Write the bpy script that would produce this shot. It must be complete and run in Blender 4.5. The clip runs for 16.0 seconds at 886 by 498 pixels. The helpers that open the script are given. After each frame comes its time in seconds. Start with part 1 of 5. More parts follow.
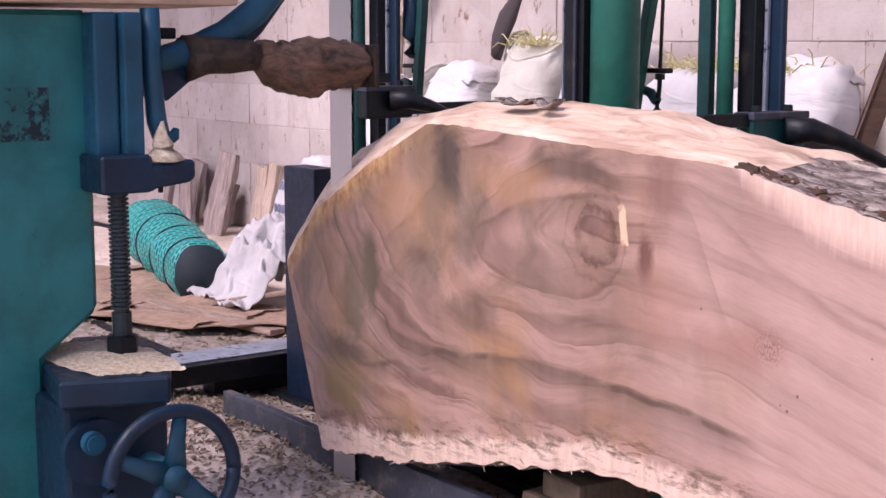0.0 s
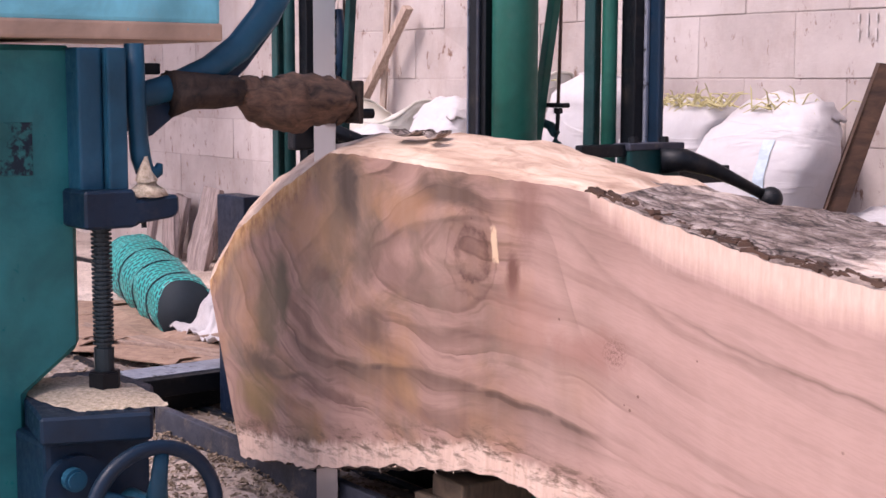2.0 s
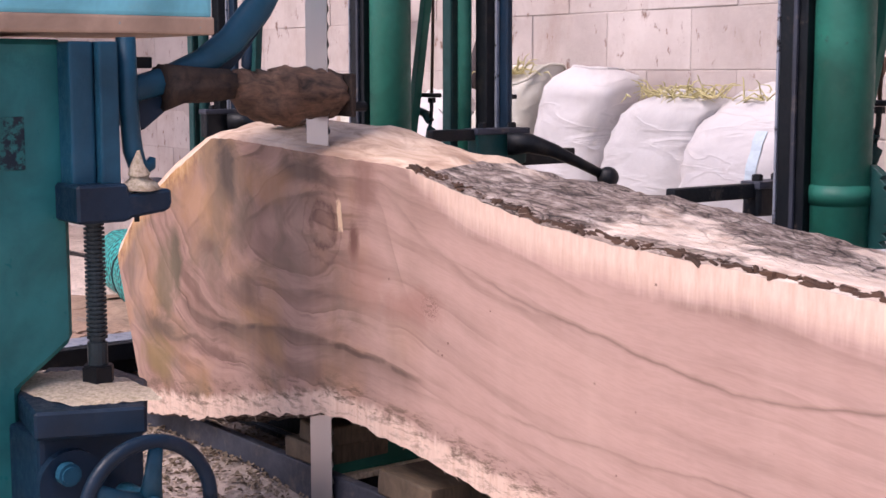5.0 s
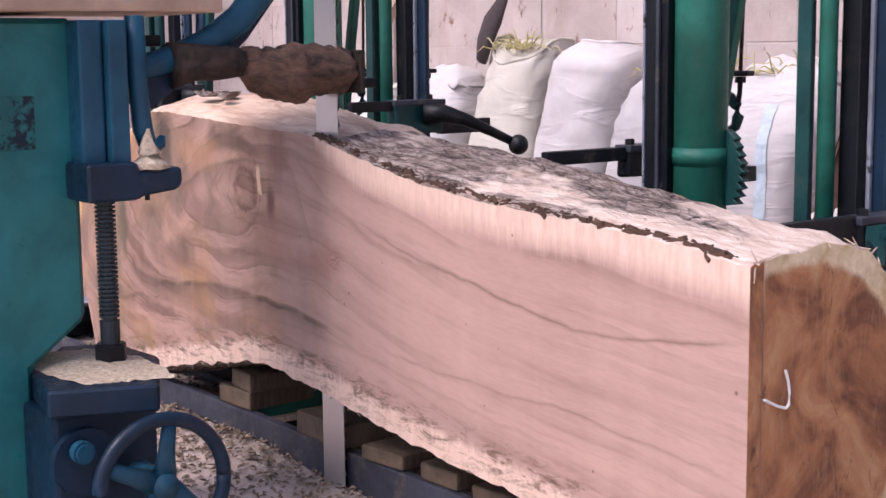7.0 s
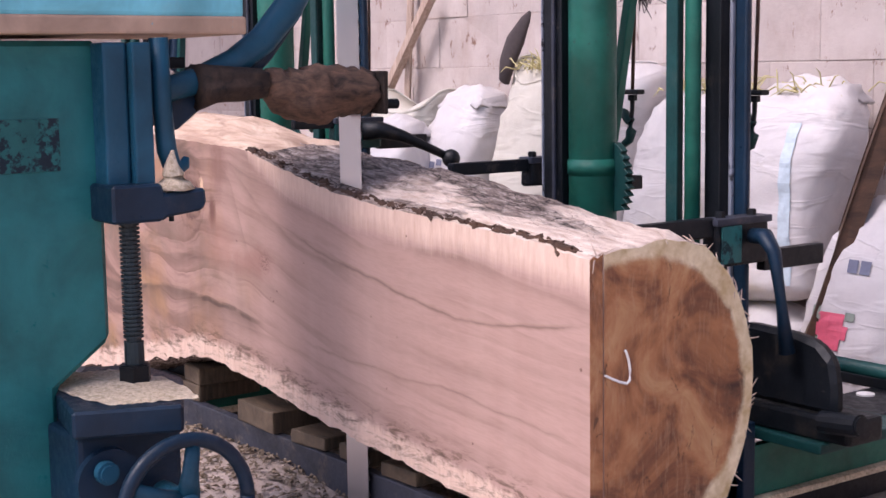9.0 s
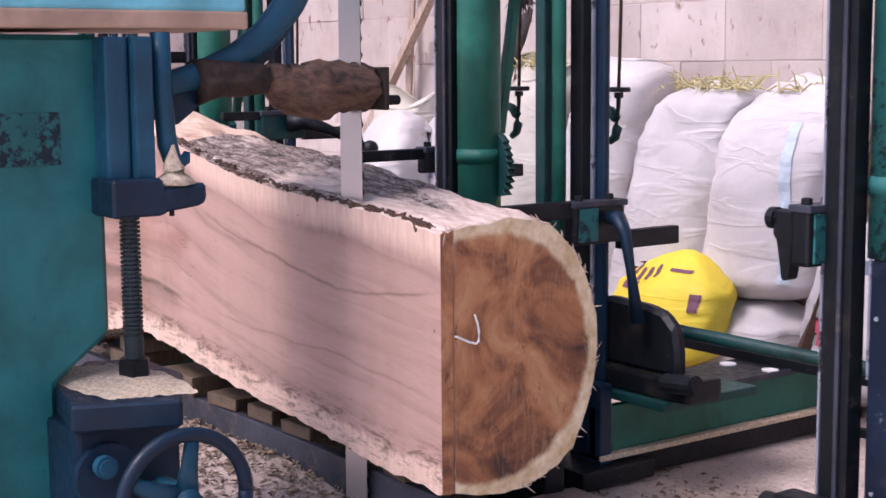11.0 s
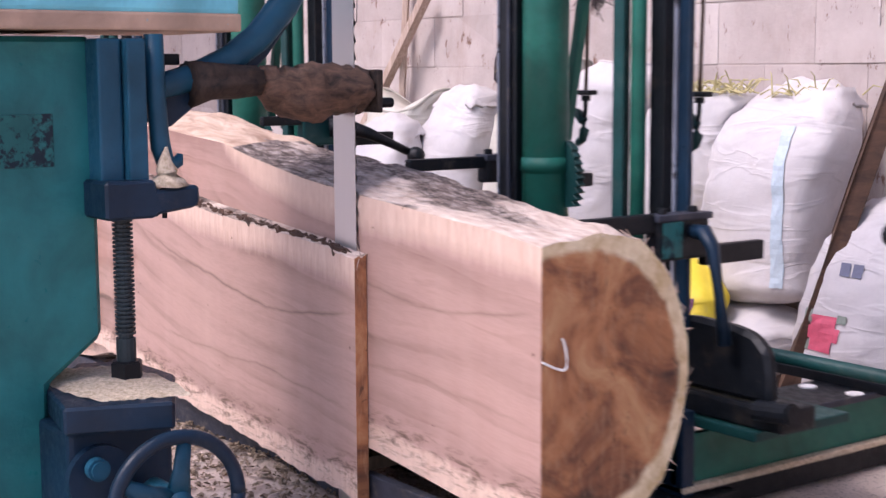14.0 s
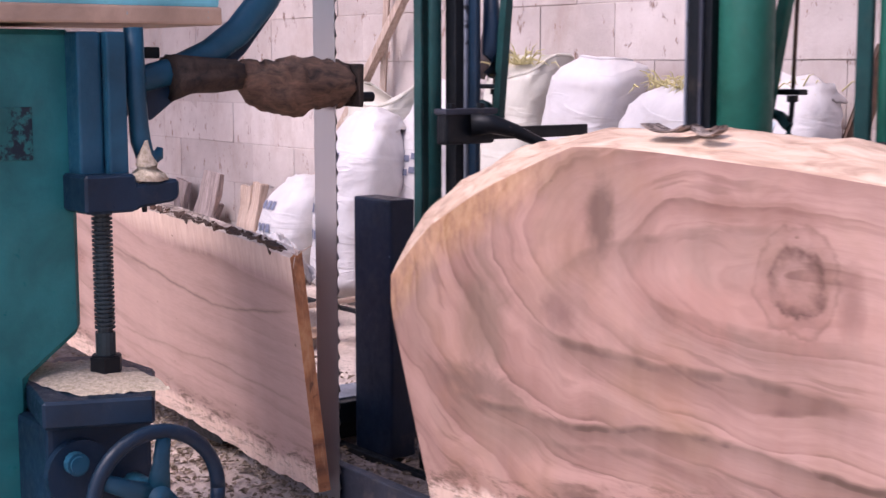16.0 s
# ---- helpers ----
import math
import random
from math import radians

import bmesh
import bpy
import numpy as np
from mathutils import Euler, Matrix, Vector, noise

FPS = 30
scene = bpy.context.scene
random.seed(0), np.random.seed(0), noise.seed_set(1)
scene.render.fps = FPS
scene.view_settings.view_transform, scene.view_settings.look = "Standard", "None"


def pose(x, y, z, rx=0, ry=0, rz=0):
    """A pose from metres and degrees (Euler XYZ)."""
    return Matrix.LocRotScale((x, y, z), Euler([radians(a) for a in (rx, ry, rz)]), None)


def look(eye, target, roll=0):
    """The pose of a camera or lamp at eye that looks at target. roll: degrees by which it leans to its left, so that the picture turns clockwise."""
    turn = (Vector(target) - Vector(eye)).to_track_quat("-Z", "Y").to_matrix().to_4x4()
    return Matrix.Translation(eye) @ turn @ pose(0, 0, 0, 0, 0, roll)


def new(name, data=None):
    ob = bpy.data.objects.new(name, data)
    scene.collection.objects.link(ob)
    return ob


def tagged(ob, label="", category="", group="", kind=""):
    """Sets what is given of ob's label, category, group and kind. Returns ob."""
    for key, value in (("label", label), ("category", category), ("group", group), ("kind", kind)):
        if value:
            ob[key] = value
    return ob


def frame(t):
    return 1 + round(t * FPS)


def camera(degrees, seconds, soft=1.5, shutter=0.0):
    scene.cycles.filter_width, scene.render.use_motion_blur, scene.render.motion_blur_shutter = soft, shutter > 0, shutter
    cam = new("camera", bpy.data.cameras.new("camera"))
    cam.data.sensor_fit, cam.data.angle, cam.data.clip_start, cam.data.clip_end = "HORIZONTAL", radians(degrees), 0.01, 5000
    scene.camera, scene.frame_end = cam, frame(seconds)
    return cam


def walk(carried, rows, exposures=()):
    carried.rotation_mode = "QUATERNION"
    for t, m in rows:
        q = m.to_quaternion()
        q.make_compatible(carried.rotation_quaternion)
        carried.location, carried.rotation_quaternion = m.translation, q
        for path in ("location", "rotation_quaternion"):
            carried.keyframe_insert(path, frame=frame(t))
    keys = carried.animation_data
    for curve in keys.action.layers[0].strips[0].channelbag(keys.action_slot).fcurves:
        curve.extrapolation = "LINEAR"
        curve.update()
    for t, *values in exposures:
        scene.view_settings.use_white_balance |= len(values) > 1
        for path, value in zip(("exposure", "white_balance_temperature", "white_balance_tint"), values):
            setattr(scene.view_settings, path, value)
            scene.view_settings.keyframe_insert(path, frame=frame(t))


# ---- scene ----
cam = camera(34.56, 16.0, soft=1.5, shutter=0.3)
EYE = (2.871, -1.802, 1.069)
# seconds, yaw, pitch, roll
TURNS = [(0.0, 53.8, -8.13, -0.01), (0.5, 53.76, -7.83, -0.03), (1.0, 53.75, -7.37, 0.04), (1.5, 53.56, -7.05, 0.01),
         (2.0, 53.16, -6.7, -0.16), (2.5, 52.74, -6.66, -0.28), (3.0, 52.78, -6.18, -0.37), (3.5, 52.63, -6.26, -0.32),
         (4.0, 52.8, -6.24, -0.31), (4.2, 52.73, -6.33, -0.28), (6.5, 53.31, -7.98, 0.63), (7.0, 53.22, -7.96, 0.6),
         (7.5, 54.31, -7.39, 0.96), (8.0, 54.39, -6.85, 1.19), (8.5, 54.22, -7.03, 1.06), (11.0, 54.18, -7.27, 0.46),
         (11.5, 54.01, -7.11, 0.48), (12.0, 54.3, -7.22, 0.55), (12.5, 54.07, -7.22, 0.56), (13.0, 54.1, -7.37, 0.44),
         (13.5, 54.04, -7.4, 0.39), (14.0, 53.92, -7.16, 0.29), (14.5, 53.76, -7.21, 0.15), (15.0, 53.63, -7.36, -0.01),
         (15.5, 53.12, -7.39, -0.22), (16.0, 53.16, -7.38, 0.07)]
walk(cam, [(t, pose(*EYE, 90 + p, r, w)) for t, w, p, r in TURNS],
     exposures=[(0.0, 0.70, 6150, 31), (1.5, 0.70, 6250, 31), (2.5, 0.70, 6380, 28), (4.2, 0.70, 6380, 27), (6.5, 0.70, 6220, 27), (8.5, 0.70, 6150, 27),
                (11.0, 0.78, 6080, 29), (12.5, 0.88, 6030, 27), (13.5, 0.88, 6030, 27), (14.5, 0.72, 6080, 28), (16.0, 0.72, 6080, 31)])

# ---- light: a bright overcast day; the front is open, an assumed roof strip covers the wall ----
world = bpy.data.worlds.new("sky")
scene.world = world
world.use_nodes = True
wn = world.node_tree.nodes
sky = wn.new("ShaderNodeTexSky")
sky.sky_type, sky.sun_disc = "NISHITA", False
sky.sun_elevation, sky.sun_rotation = radians(53), radians(185)
sky.air_density, sky.dust_density = 1.0, 3.0
world.node_tree.links.new(sky.outputs[0], wn["Background"].inputs[0])
wn["Background"].inputs[1].default_value = 0.15
sun_data = bpy.data.lights.new("sun", "SUN")
sun_data.energy, sun_data.angle, sun_data.color = 1.45, radians(20), (1.0, 0.95, 0.88)
sun = new("sun", sun_data)
sun.matrix_world = look((-0.4, -4.7, 6.4), (0, 0, 0))


# ---- materials ----
def mat(name, rough=0.7, metal=0.0):
    m = bpy.data.materials.new(name)
    m.use_nodes = True
    b = m.node_tree.nodes["Principled BSDF"]
    b.inputs["Roughness"].default_value, b.inputs["Metallic"].default_value = rough, metal
    return m, m.node_tree.nodes, m.node_tree.links, b


def mapped(n, l, scale=(1, 1, 1), source="Object", uv=""):
    if uv:
        c = n.new("ShaderNodeUVMap")
        c.uv_map = uv
        out = c.outputs[0]
    else:
        out = n.new("ShaderNodeTexCoord").outputs[source]
    m = n.new("ShaderNodeMapping")
    m.inputs["Scale"].default_value = scale
    l.new(out, m.inputs[0])
    return m.outputs[0]


def noise_tex(n, l, vec, scale, detail=6, rough=0.6, distort=0.0):
    t = n.new("ShaderNodeTexNoise")
    t.inputs["Scale"].default_value, t.inputs["Detail"].default_value = scale, detail
    t.inputs["Roughness"].default_value, t.inputs["Distortion"].default_value = rough, distort
    l.new(vec, t.inputs["Vector"])
    return t.outputs["Fac"]


def ramp(n, l, fac, stops):
    r = n.new("ShaderNodeValToRGB")
    e = r.color_ramp.elements
    while len(e) < len(stops):
        e.new(0.5)
    for k, (p, c) in zip(e, stops):
        k.position = p
        k.color = (c, c, c, 1) if isinstance(c, (int, float)) else (*c, 1)
    l.new(fac, r.inputs[0])
    return r.outputs[0]


def mixc(n, l, fac, a, b, mode="MIX"):
    m = n.new("ShaderNodeMix")
    m.data_type, m.blend_type = "RGBA", mode
    for v, k in ((fac, 0), (a, 6), (b, 7)):
        if isinstance(v, (int, float)):
            m.inputs[k].default_value = v
        elif isinstance(v, tuple):
            m.inputs[k].default_value = (*v, 1)
        else:
            l.new(v, m.inputs[k])
    return m.outputs[2]


def calc(n, l, op, a, b=0.0, c=None):
    m = n.new("ShaderNodeMath")
    m.operation = op
    for i, v in enumerate((a, b) if c is None else (a, b, c)):
        if isinstance(v, (int, float)):
            m.inputs[i].default_value = v
        else:
            l.new(v, m.inputs[i])
    return m.outputs[0]


def bump(n, l, b, height, strength=0.4, dist=0.01):
    k = n.new("ShaderNodeBump")
    k.inputs["Strength"].default_value, k.inputs["Distance"].default_value = strength, dist
    l.new(height, k.inputs["Height"])
    l.new(k.outputs[0], b.inputs["Normal"])


def paint(name, colour, under=(0.03, 0.03, 0.035), rough=0.45, chips=0.62, dirt=0.16):
    """Old machine paint: chipped down to dark steel, blotched, greasy."""
    m, n, l, b = mat(name, rough)
    b.inputs["Specular IOR Level"].default_value = 0.3
    v = mapped(n, l)
    big = noise_tex(n, l, v, 5, 5, 0.6, 0.4)
    fine = noise_tex(n, l, v, 42, 8, 0.7)
    tone = mixc(n, l, ramp(n, l, big, [(0.3, 0.0), (0.72, 1.0)]), tuple(c * 0.55 for c in colour), tuple(min(1, c * 1.25) for c in colour))
    chip = ramp(n, l, calc(n, l, "ADD", calc(n, l, "MULTIPLY", fine, 0.55), calc(n, l, "MULTIPLY", big, 0.45)), [(chips - 0.02, 0.0), (chips + 0.02, 1.0)])
    col = mixc(n, l, chip, tone, under)
    dust = ramp(n, l, noise_tex(n, l, v, 12, 8, 0.75), [(0.55, 0.0), (0.9, dirt)])
    col = mixc(n, l, dust, col, (0.30, 0.23, 0.16))
    l.new(col, b.inputs["Base Color"])
    l.new(ramp(n, l, fine, [(0.3, rough - 0.12), (0.8, min(1, rough + 0.3))]), b.inputs["Roughness"])
    bump(n, l, b, calc(n, l, "ADD", fine, calc(n, l, "MULTIPLY", chip, -0.6)), 0.35, 0.004)
    return m


GREEN = paint("green_paint", (0.012, 0.125, 0.088), rough=0.4, chips=0.625)
TEAL = paint("teal_paint", (0.02, 0.145, 0.14), under=(0.008, 0.03, 0.035), chips=0.535)
DARK_TEAL = paint("dark_teal_paint", (0.006, 0.05, 0.048), chips=0.66)
NAVY = paint("navy_paint", (0.0055, 0.022, 0.046), rough=0.38, chips=0.71, dirt=0.1)
SHEET_NAVY = paint("scuffed_navy_sheet", (0.0042, 0.011, 0.027), under=(0.12, 0.16, 0.21), rough=0.38, chips=0.655)
BLUE_GREY = paint("blue_grey_paint", (0.012, 0.080, 0.132), rough=0.36, chips=0.71, dirt=0.08)
BLACK = paint("black_steel", (0.004, 0.006, 0.009), under=(0.05, 0.04, 0.035), rough=0.42, chips=0.62)
COLUMN = paint("column_green_paint", (0.013, 0.150, 0.150), rough=0.36, chips=0.72, dirt=0.05)
SKY_BLUE = paint("turquoise_paint", (0.20, 0.62, 0.70), under=(0.4, 0.2, 0.1), chips=0.72, dirt=0.3)
FLAKED = paint("flaked_old_paint", (0.016, 0.15, 0.145), under=(0.006, 0.016, 0.026), chips=0.475, dirt=0.05)
PALE_STEEL = paint("pale_steel", (0.24, 0.26, 0.31), chips=0.56)
RAIL_STEEL = paint("dusty_rail_steel", (0.040, 0.044, 0.060), chips=0.66, dirt=0.8)
RUST = paint("rusty_primer", (0.50, 0.34, 0.24), under=(0.16, 0.40, 0.44), rough=0.6, chips=0.60)


def steel(name, colour=(0.55, 0.55, 0.58), rough=0.35):
    m, n, l, b = mat(name, rough, 0.9)
    v = mapped(n, l, (9, 9, 0.35))
    f = noise_tex(n, l, v, 3, 3)
    l.new(mixc(n, l, f, tuple(c * 0.86 for c in colour), colour), b.inputs["Base Color"])
    l.new(ramp(n, l, f, [(0.2, rough - 0.04), (0.9, rough + 0.1)]), b.inputs["Roughness"])
    return m


BLADE = steel("band_steel", (0.56, 0.54, 0.55), 0.34)
SCREW = paint("oily_screw_steel", (0.022, 0.036, 0.042), rough=0.35, chips=0.7)


def smooth_field(n, l, st, pu, pz, ru, rz, rag):
    """Distance from a place on the face in its own radii, with a ragged edge."""
    du = calc(n, l, "DIVIDE", calc(n, l, "SUBTRACT", st.outputs[0], pu), ru)
    dz = calc(n, l, "DIVIDE", calc(n, l, "SUBTRACT", st.outputs[1], pz), rz)
    return calc(n, l, "ADD", calc(n, l, "SQRT", calc(n, l, "ADD", calc(n, l, "MULTIPLY", du, du), calc(n, l, "MULTIPLY", dz, dz))), rag)


def wood_face(name, pale, dark, smoke, swirl, patches, seams, shift):
    """A freshly sawn face. The mesh brings flat (length, height), grain (height of the pith line) and edge (distance to the bark)."""
    m, n, l, b = mat(name, 0.62)
    flat = mapped(n, l, uv="flat")
    layers = {}
    for key in ("grain", "edge"):
        g = n.new("ShaderNodeUVMap")
        g.uv_map = key
        layers[key] = n.new("ShaderNodeSeparateXYZ")
        l.new(g.outputs[0], layers[key].inputs[0])
    gs, es = layers["grain"], layers["edge"]
    st = n.new("ShaderNodeSeparateXYZ")
    l.new(flat, st.inputs[0])
    near_fork = ramp(n, l, calc(n, l, "MULTIPLY", st.outputs[0], 0.6), [(0.0, 1.0), (0.50, 0.85), (0.85, 0.0)])

    # the flat place pushed about at two scales, so that the growth zones wander
    def push(vec, scale, amount, detail, offset):
        mp = n.new("ShaderNodeMapping")
        mp.inputs["Location"].default_value = (offset, offset * 0.7, 0)
        mp.inputs["Scale"].default_value = (0.75, 1.3, 1)
        l.new(flat, mp.inputs[0])
        t = n.new("ShaderNodeTexNoise")
        t.inputs["Scale"].default_value, t.inputs["Detail"].default_value = scale, detail
        l.new(mp.outputs[0], t.inputs["Vector"])
        sub = n.new("ShaderNodeVectorMath")
        sub.operation = "SUBTRACT"
        l.new(t.outputs["Color"], sub.inputs[0])
        sub.inputs[1].default_value = (0.5, 0.5, 0.5)
        sc = n.new("ShaderNodeVectorMath")
        sc.operation = "SCALE"
        l.new(sub.outputs[0], sc.inputs[0])
        l.new(calc(n, l, "MULTIPLY", calc(n, l, "ADD", calc(n, l, "MULTIPLY", near_fork, 0.8), 0.2), amount), sc.inputs["Scale"])
        add = n.new("ShaderNodeVectorMath")
        l.new(vec, add.inputs[0])
        l.new(sc.outputs[0], add.inputs[1])
        return add.outputs[0]
    warped = push(push(flat, 3.0, swirl, 2, shift), 10.0, 0.045, 3, shift + 2)
    ws = n.new("ShaderNodeSeparateXYZ")
    l.new(warped, ws.inputs[0])
    du = calc(n, l, "MAXIMUM", calc(n, l, "SUBTRACT", 0.95, ws.outputs[0]), 0.0)
    dz = calc(n, l, "SUBTRACT", ws.outputs[1], gs.outputs[0])
    stretch = calc(n, l, "ADD", calc(n, l, "MULTIPLY", du, 0.22), 0.20)
    du = calc(n, l, "MULTIPLY", du, stretch)
    ring = calc(n, l, "SQRT", calc(n, l, "ADD", calc(n, l, "MULTIPLY", du, du), calc(n, l, "MULTIPLY", dz, dz)))
    comb = n.new("ShaderNodeCombineXYZ")
    l.new(calc(n, l, "ADD", ring, shift), comb.inputs[0])
    l.new(calc(n, l, "MULTIPLY", dz, 0.12), comb.inputs[1])
    l.new(calc(n, l, "MULTIPLY", st.outputs[0], 0.10), comb.inputs[2])
    bands = noise_tex(n, l, comb.outputs[0], 15, 3, 0.55)
    lines = noise_tex(n, l, comb.outputs[0], 44, 2, 0.5)
    fibre = noise_tex(n, l, comb.outputs[0], 300, 2, 0.5)
    mid = tuple((p * 2 + d) / 3 for p, d in zip(pale, dark))
    base = ramp(n, l, bands, [(0.30, dark), (0.43, mid), (0.52, pale), (0.72, tuple(min(1, c * 1.12) for c in pale))])
    quiet = calc(n, l, "SUBTRACT", 1.0, calc(n, l, "MULTIPLY", near_fork, 0.9))
    base = mixc(n, l, calc(n, l, "MULTIPLY", quiet, 0.62), base, (0.462, 0.308, 0.263))
    # growth zones: slow darkening, then a sharp step back to pale
    where = ramp(n, l, noise_tex(n, l, flat, 2.4, 3, 0.5), [(0.36, 0.25), (0.56, 1.0)])
    strong = calc(n, l, "MULTIPLY", where, calc(n, l, "ADD", calc(n, l, "MULTIPLY", near_fork, 0.8), 0.2))
    for rate, deep, width in ((11.0, 0.75, 0.5), (27.0, 0.22, 0.3)):
        saw_tooth = calc(n, l, "FRACT", calc(n, l, "ADD", calc(n, l, "MULTIPLY", ring, rate), calc(n, l, "MULTIPLY", noise_tex(n, l, comb.outputs[0], 7, 2), 1.6)))
        step = ramp(n, l, saw_tooth, [(1 - width, 0.0), (0.93, deep), (0.965, deep), (1.0, 0.0)])
        base = mixc(n, l, calc(n, l, "MULTIPLY", step, strong), base, dark)
        if rate < 20:
            broken = ramp(n, l, noise_tex(n, l, flat, 6.5, 3, 0.6), [(0.42, 0.1), (0.6, 1.0)])
            rim = ramp(n, l, saw_tooth, [(0.88, 0.0), (0.945, deep), (0.97, deep), (0.995, 0.0)])
            base = mixc(n, l, calc(n, l, "MULTIPLY", calc(n, l, "MULTIPLY", rim, strong), broken), base, tuple(c * 0.5 for c in dark))
    vein = calc(n, l, "MULTIPLY", ramp(n, l, lines, [(0.34, 0.55), (0.42, 0.0)]), strong)
    base = mixc(n, l, vein, base, tuple(c * 0.62 for c in dark))
    base = mixc(n, l, ramp(n, l, fibre, [(0.42, 0.08), (0.55, 0.0)]), base, tuple(c * 0.8 for c in dark))
    # smoky stains drawn out along the grain
    blot = noise_tex(n, l, warped, 3.6, 5, 0.62, 0.7)
    stain = calc(n, l, "MULTIPLY", ramp(n, l, calc(n, l, "ADD", calc(n, l, "MULTIPLY", blot, 0.72), calc(n, l, "MULTIPLY", bands, 0.28)), [(0.465, 0.0), (0.59, smoke)]), near_fork)
    base = mixc(n, l, stain, base, (0.15, 0.105, 0.07))
    ochre = calc(n, l, "MULTIPLY", ramp(n, l, noise_tex(n, l, warped, 3.3, 4, 0.6), [(0.47, 0.0), (0.72, smoke * 0.8)]), near_fork)
    base = mixc(n, l, ochre, base, (0.44, 0.235, 0.10))
    # seams that run through the wood: height over length
    shake = calc(n, l, "MULTIPLY", calc(n, l, "SUBTRACT", noise_tex(n, l, flat, 9, 2, 0.5), 0.5), 0.024)
    gap = ramp(n, l, noise_tex(n, l, flat, 8, 3, 0.55), [(0.38, 0.3), (0.55, 1.0)])
    for pts, wide, deep, tail in seams:
        fc = n.new("ShaderNodeFloatCurve")
        l.new(calc(n, l, "MULTIPLY", st.outputs[0], 1 / 2.7), fc.inputs["Value"])
        c = fc.mapping.curves[0]
        while len(c.points) < len(pts):
            c.points.new(0.5, 0.5)
        for k, (p, h) in zip(c.points, pts):
            k.location = (p / 2.7, h)
        fc.mapping.update()
        off = calc(n, l, "ADD", calc(n, l, "SUBTRACT", st.outputs[1], fc.outputs[0]), shake)
        span = calc(n, l, "MULTIPLY", ramp(n, l, calc(n, l, "SUBTRACT", st.outputs[0], pts[0][0]), [(0.0, 0.0), (0.12, 1.0)]), ramp(n, l, calc(n, l, "SUBTRACT", pts[-1][0], st.outputs[0]), [(0.0, 0.0), (0.10, 1.0)]))
        core = ramp(n, l, calc(n, l, "ABSOLUTE", off), [(0.0, deep), (wide, deep * 0.9), (wide * 2.0, 0.0)])
        shade = ramp(n, l, calc(n, l, "ADD", off, 0.5), [(0.5 - wide * tail * 1.5, 0.0), (0.5, deep * 0.72), (0.5 + wide * 1.5, 0.0)])
        base = mixc(n, l, calc(n, l, "MULTIPLY", calc(n, l, "MAXIMUM", calc(n, l, "MULTIPLY", core, gap), shade), span), base, (0.10, 0.06, 0.042))
    # patches with ragged edges
    rag = calc(n, l, "ADD", calc(n, l, "MULTIPLY", calc(n, l, "SUBTRACT", noise_tex(n, l, warped, 9, 6, 0.7, 0.8), 0.5), 2.4), calc(n, l, "MULTIPLY", calc(n, l, "SUBTRACT", bands, 0.5), 1.2))
    for pu, pz, ru, rz, deep, tint in patches:
        rr = smooth_field(n, l, st, pu, pz, ru, rz, rag)
        base = mixc(n, l, ramp(n, l, calc(n, l, "MULTIPLY", rr, 0.5), [(0.26, min(1, deep * 1.15)), (0.5, deep * 0.55), (0.75, 0.0)]), base, tint)
    # torn fibres at the tip of the fork's streak
    tip = n.new("ShaderNodeVectorMath")
    tip.operation = "DISTANCE"
    l.new(flat, tip.inputs[0])
    tip.inputs[1].default_value = (1.352, 0.582, 0)
    torn = calc(n, l, "MULTIPLY", ramp(n, l, tip.outputs["Value"], [(0.014, smoke), (0.038, 0.0)]), ramp(n, l, noise_tex(n, l, mapped(n, l, (2, 1, 1), uv="flat"), 150, 4, 0.7), [(0.48, 0.0), (0.56, 0.8)]))
    base = mixc(n, l, torn, base, (0.15, 0.07, 0.055))
    # ochre by the slanting far edge
    edge_glow = calc(n, l, "MULTIPLY", ramp(n, l, calc(n, l, "ADD", calc(n, l, "SUBTRACT", es.outputs[0], 0.25), calc(n, l, "MULTIPLY", bands, 0.09)), [(0.045, 0.95), (0.115, 0.0)]),
                     ramp(n, l, st.outputs[0], [(0.20, 1.0), (0.42, 0.0)]))
    glow_c = ramp(n, l, noise_tex(n, l, mapped(n, l, (6, 3, 1), uv="flat"), 5, 5, 0.7), [(0.35, (0.22, 0.10, 0.035)), (0.5, (0.52, 0.28, 0.10)), (0.7, (0.72, 0.48, 0.24))])
    base = mixc(n, l, calc(n, l, "MULTIPLY", edge_glow, 0.2 + 0.8 * smoke), base, glow_c)
    # the knot: a dark broken ring round a mottled core, with a torn pale chip and a gouge beside it
    kn = smooth_field(n, l, st, 0.93, 0.722, 0.060, 0.062, calc(n, l, "MULTIPLY", calc(n, l, "SUBTRACT", noise_tex(n, l, flat, 17, 4, 0.6, 0.6), 0.5), 0.95))
    knot = ramp(n, l, calc(n, l, "MULTIPLY", kn, 0.4), [(0.0, 0.5), (0.18, 0.30), (0.30, 0.75), (0.36, 0.95), (0.41, 0.35), (0.52, 0.22), (0.58, 0.5), (0.61, 0.1), (0.9, 0.0)])
    knot = calc(n, l, "MULTIPLY", knot, calc(n, l, "ADD", calc(n, l, "MULTIPLY", ramp(n, l, noise_tex(n, l, flat, 22, 4, 0.7), [(0.36, 0.35), (0.56, 1.0)]), 0.8), 0.2))
    base = mixc(n, l, knot, base, (0.10, 0.05, 0.036))
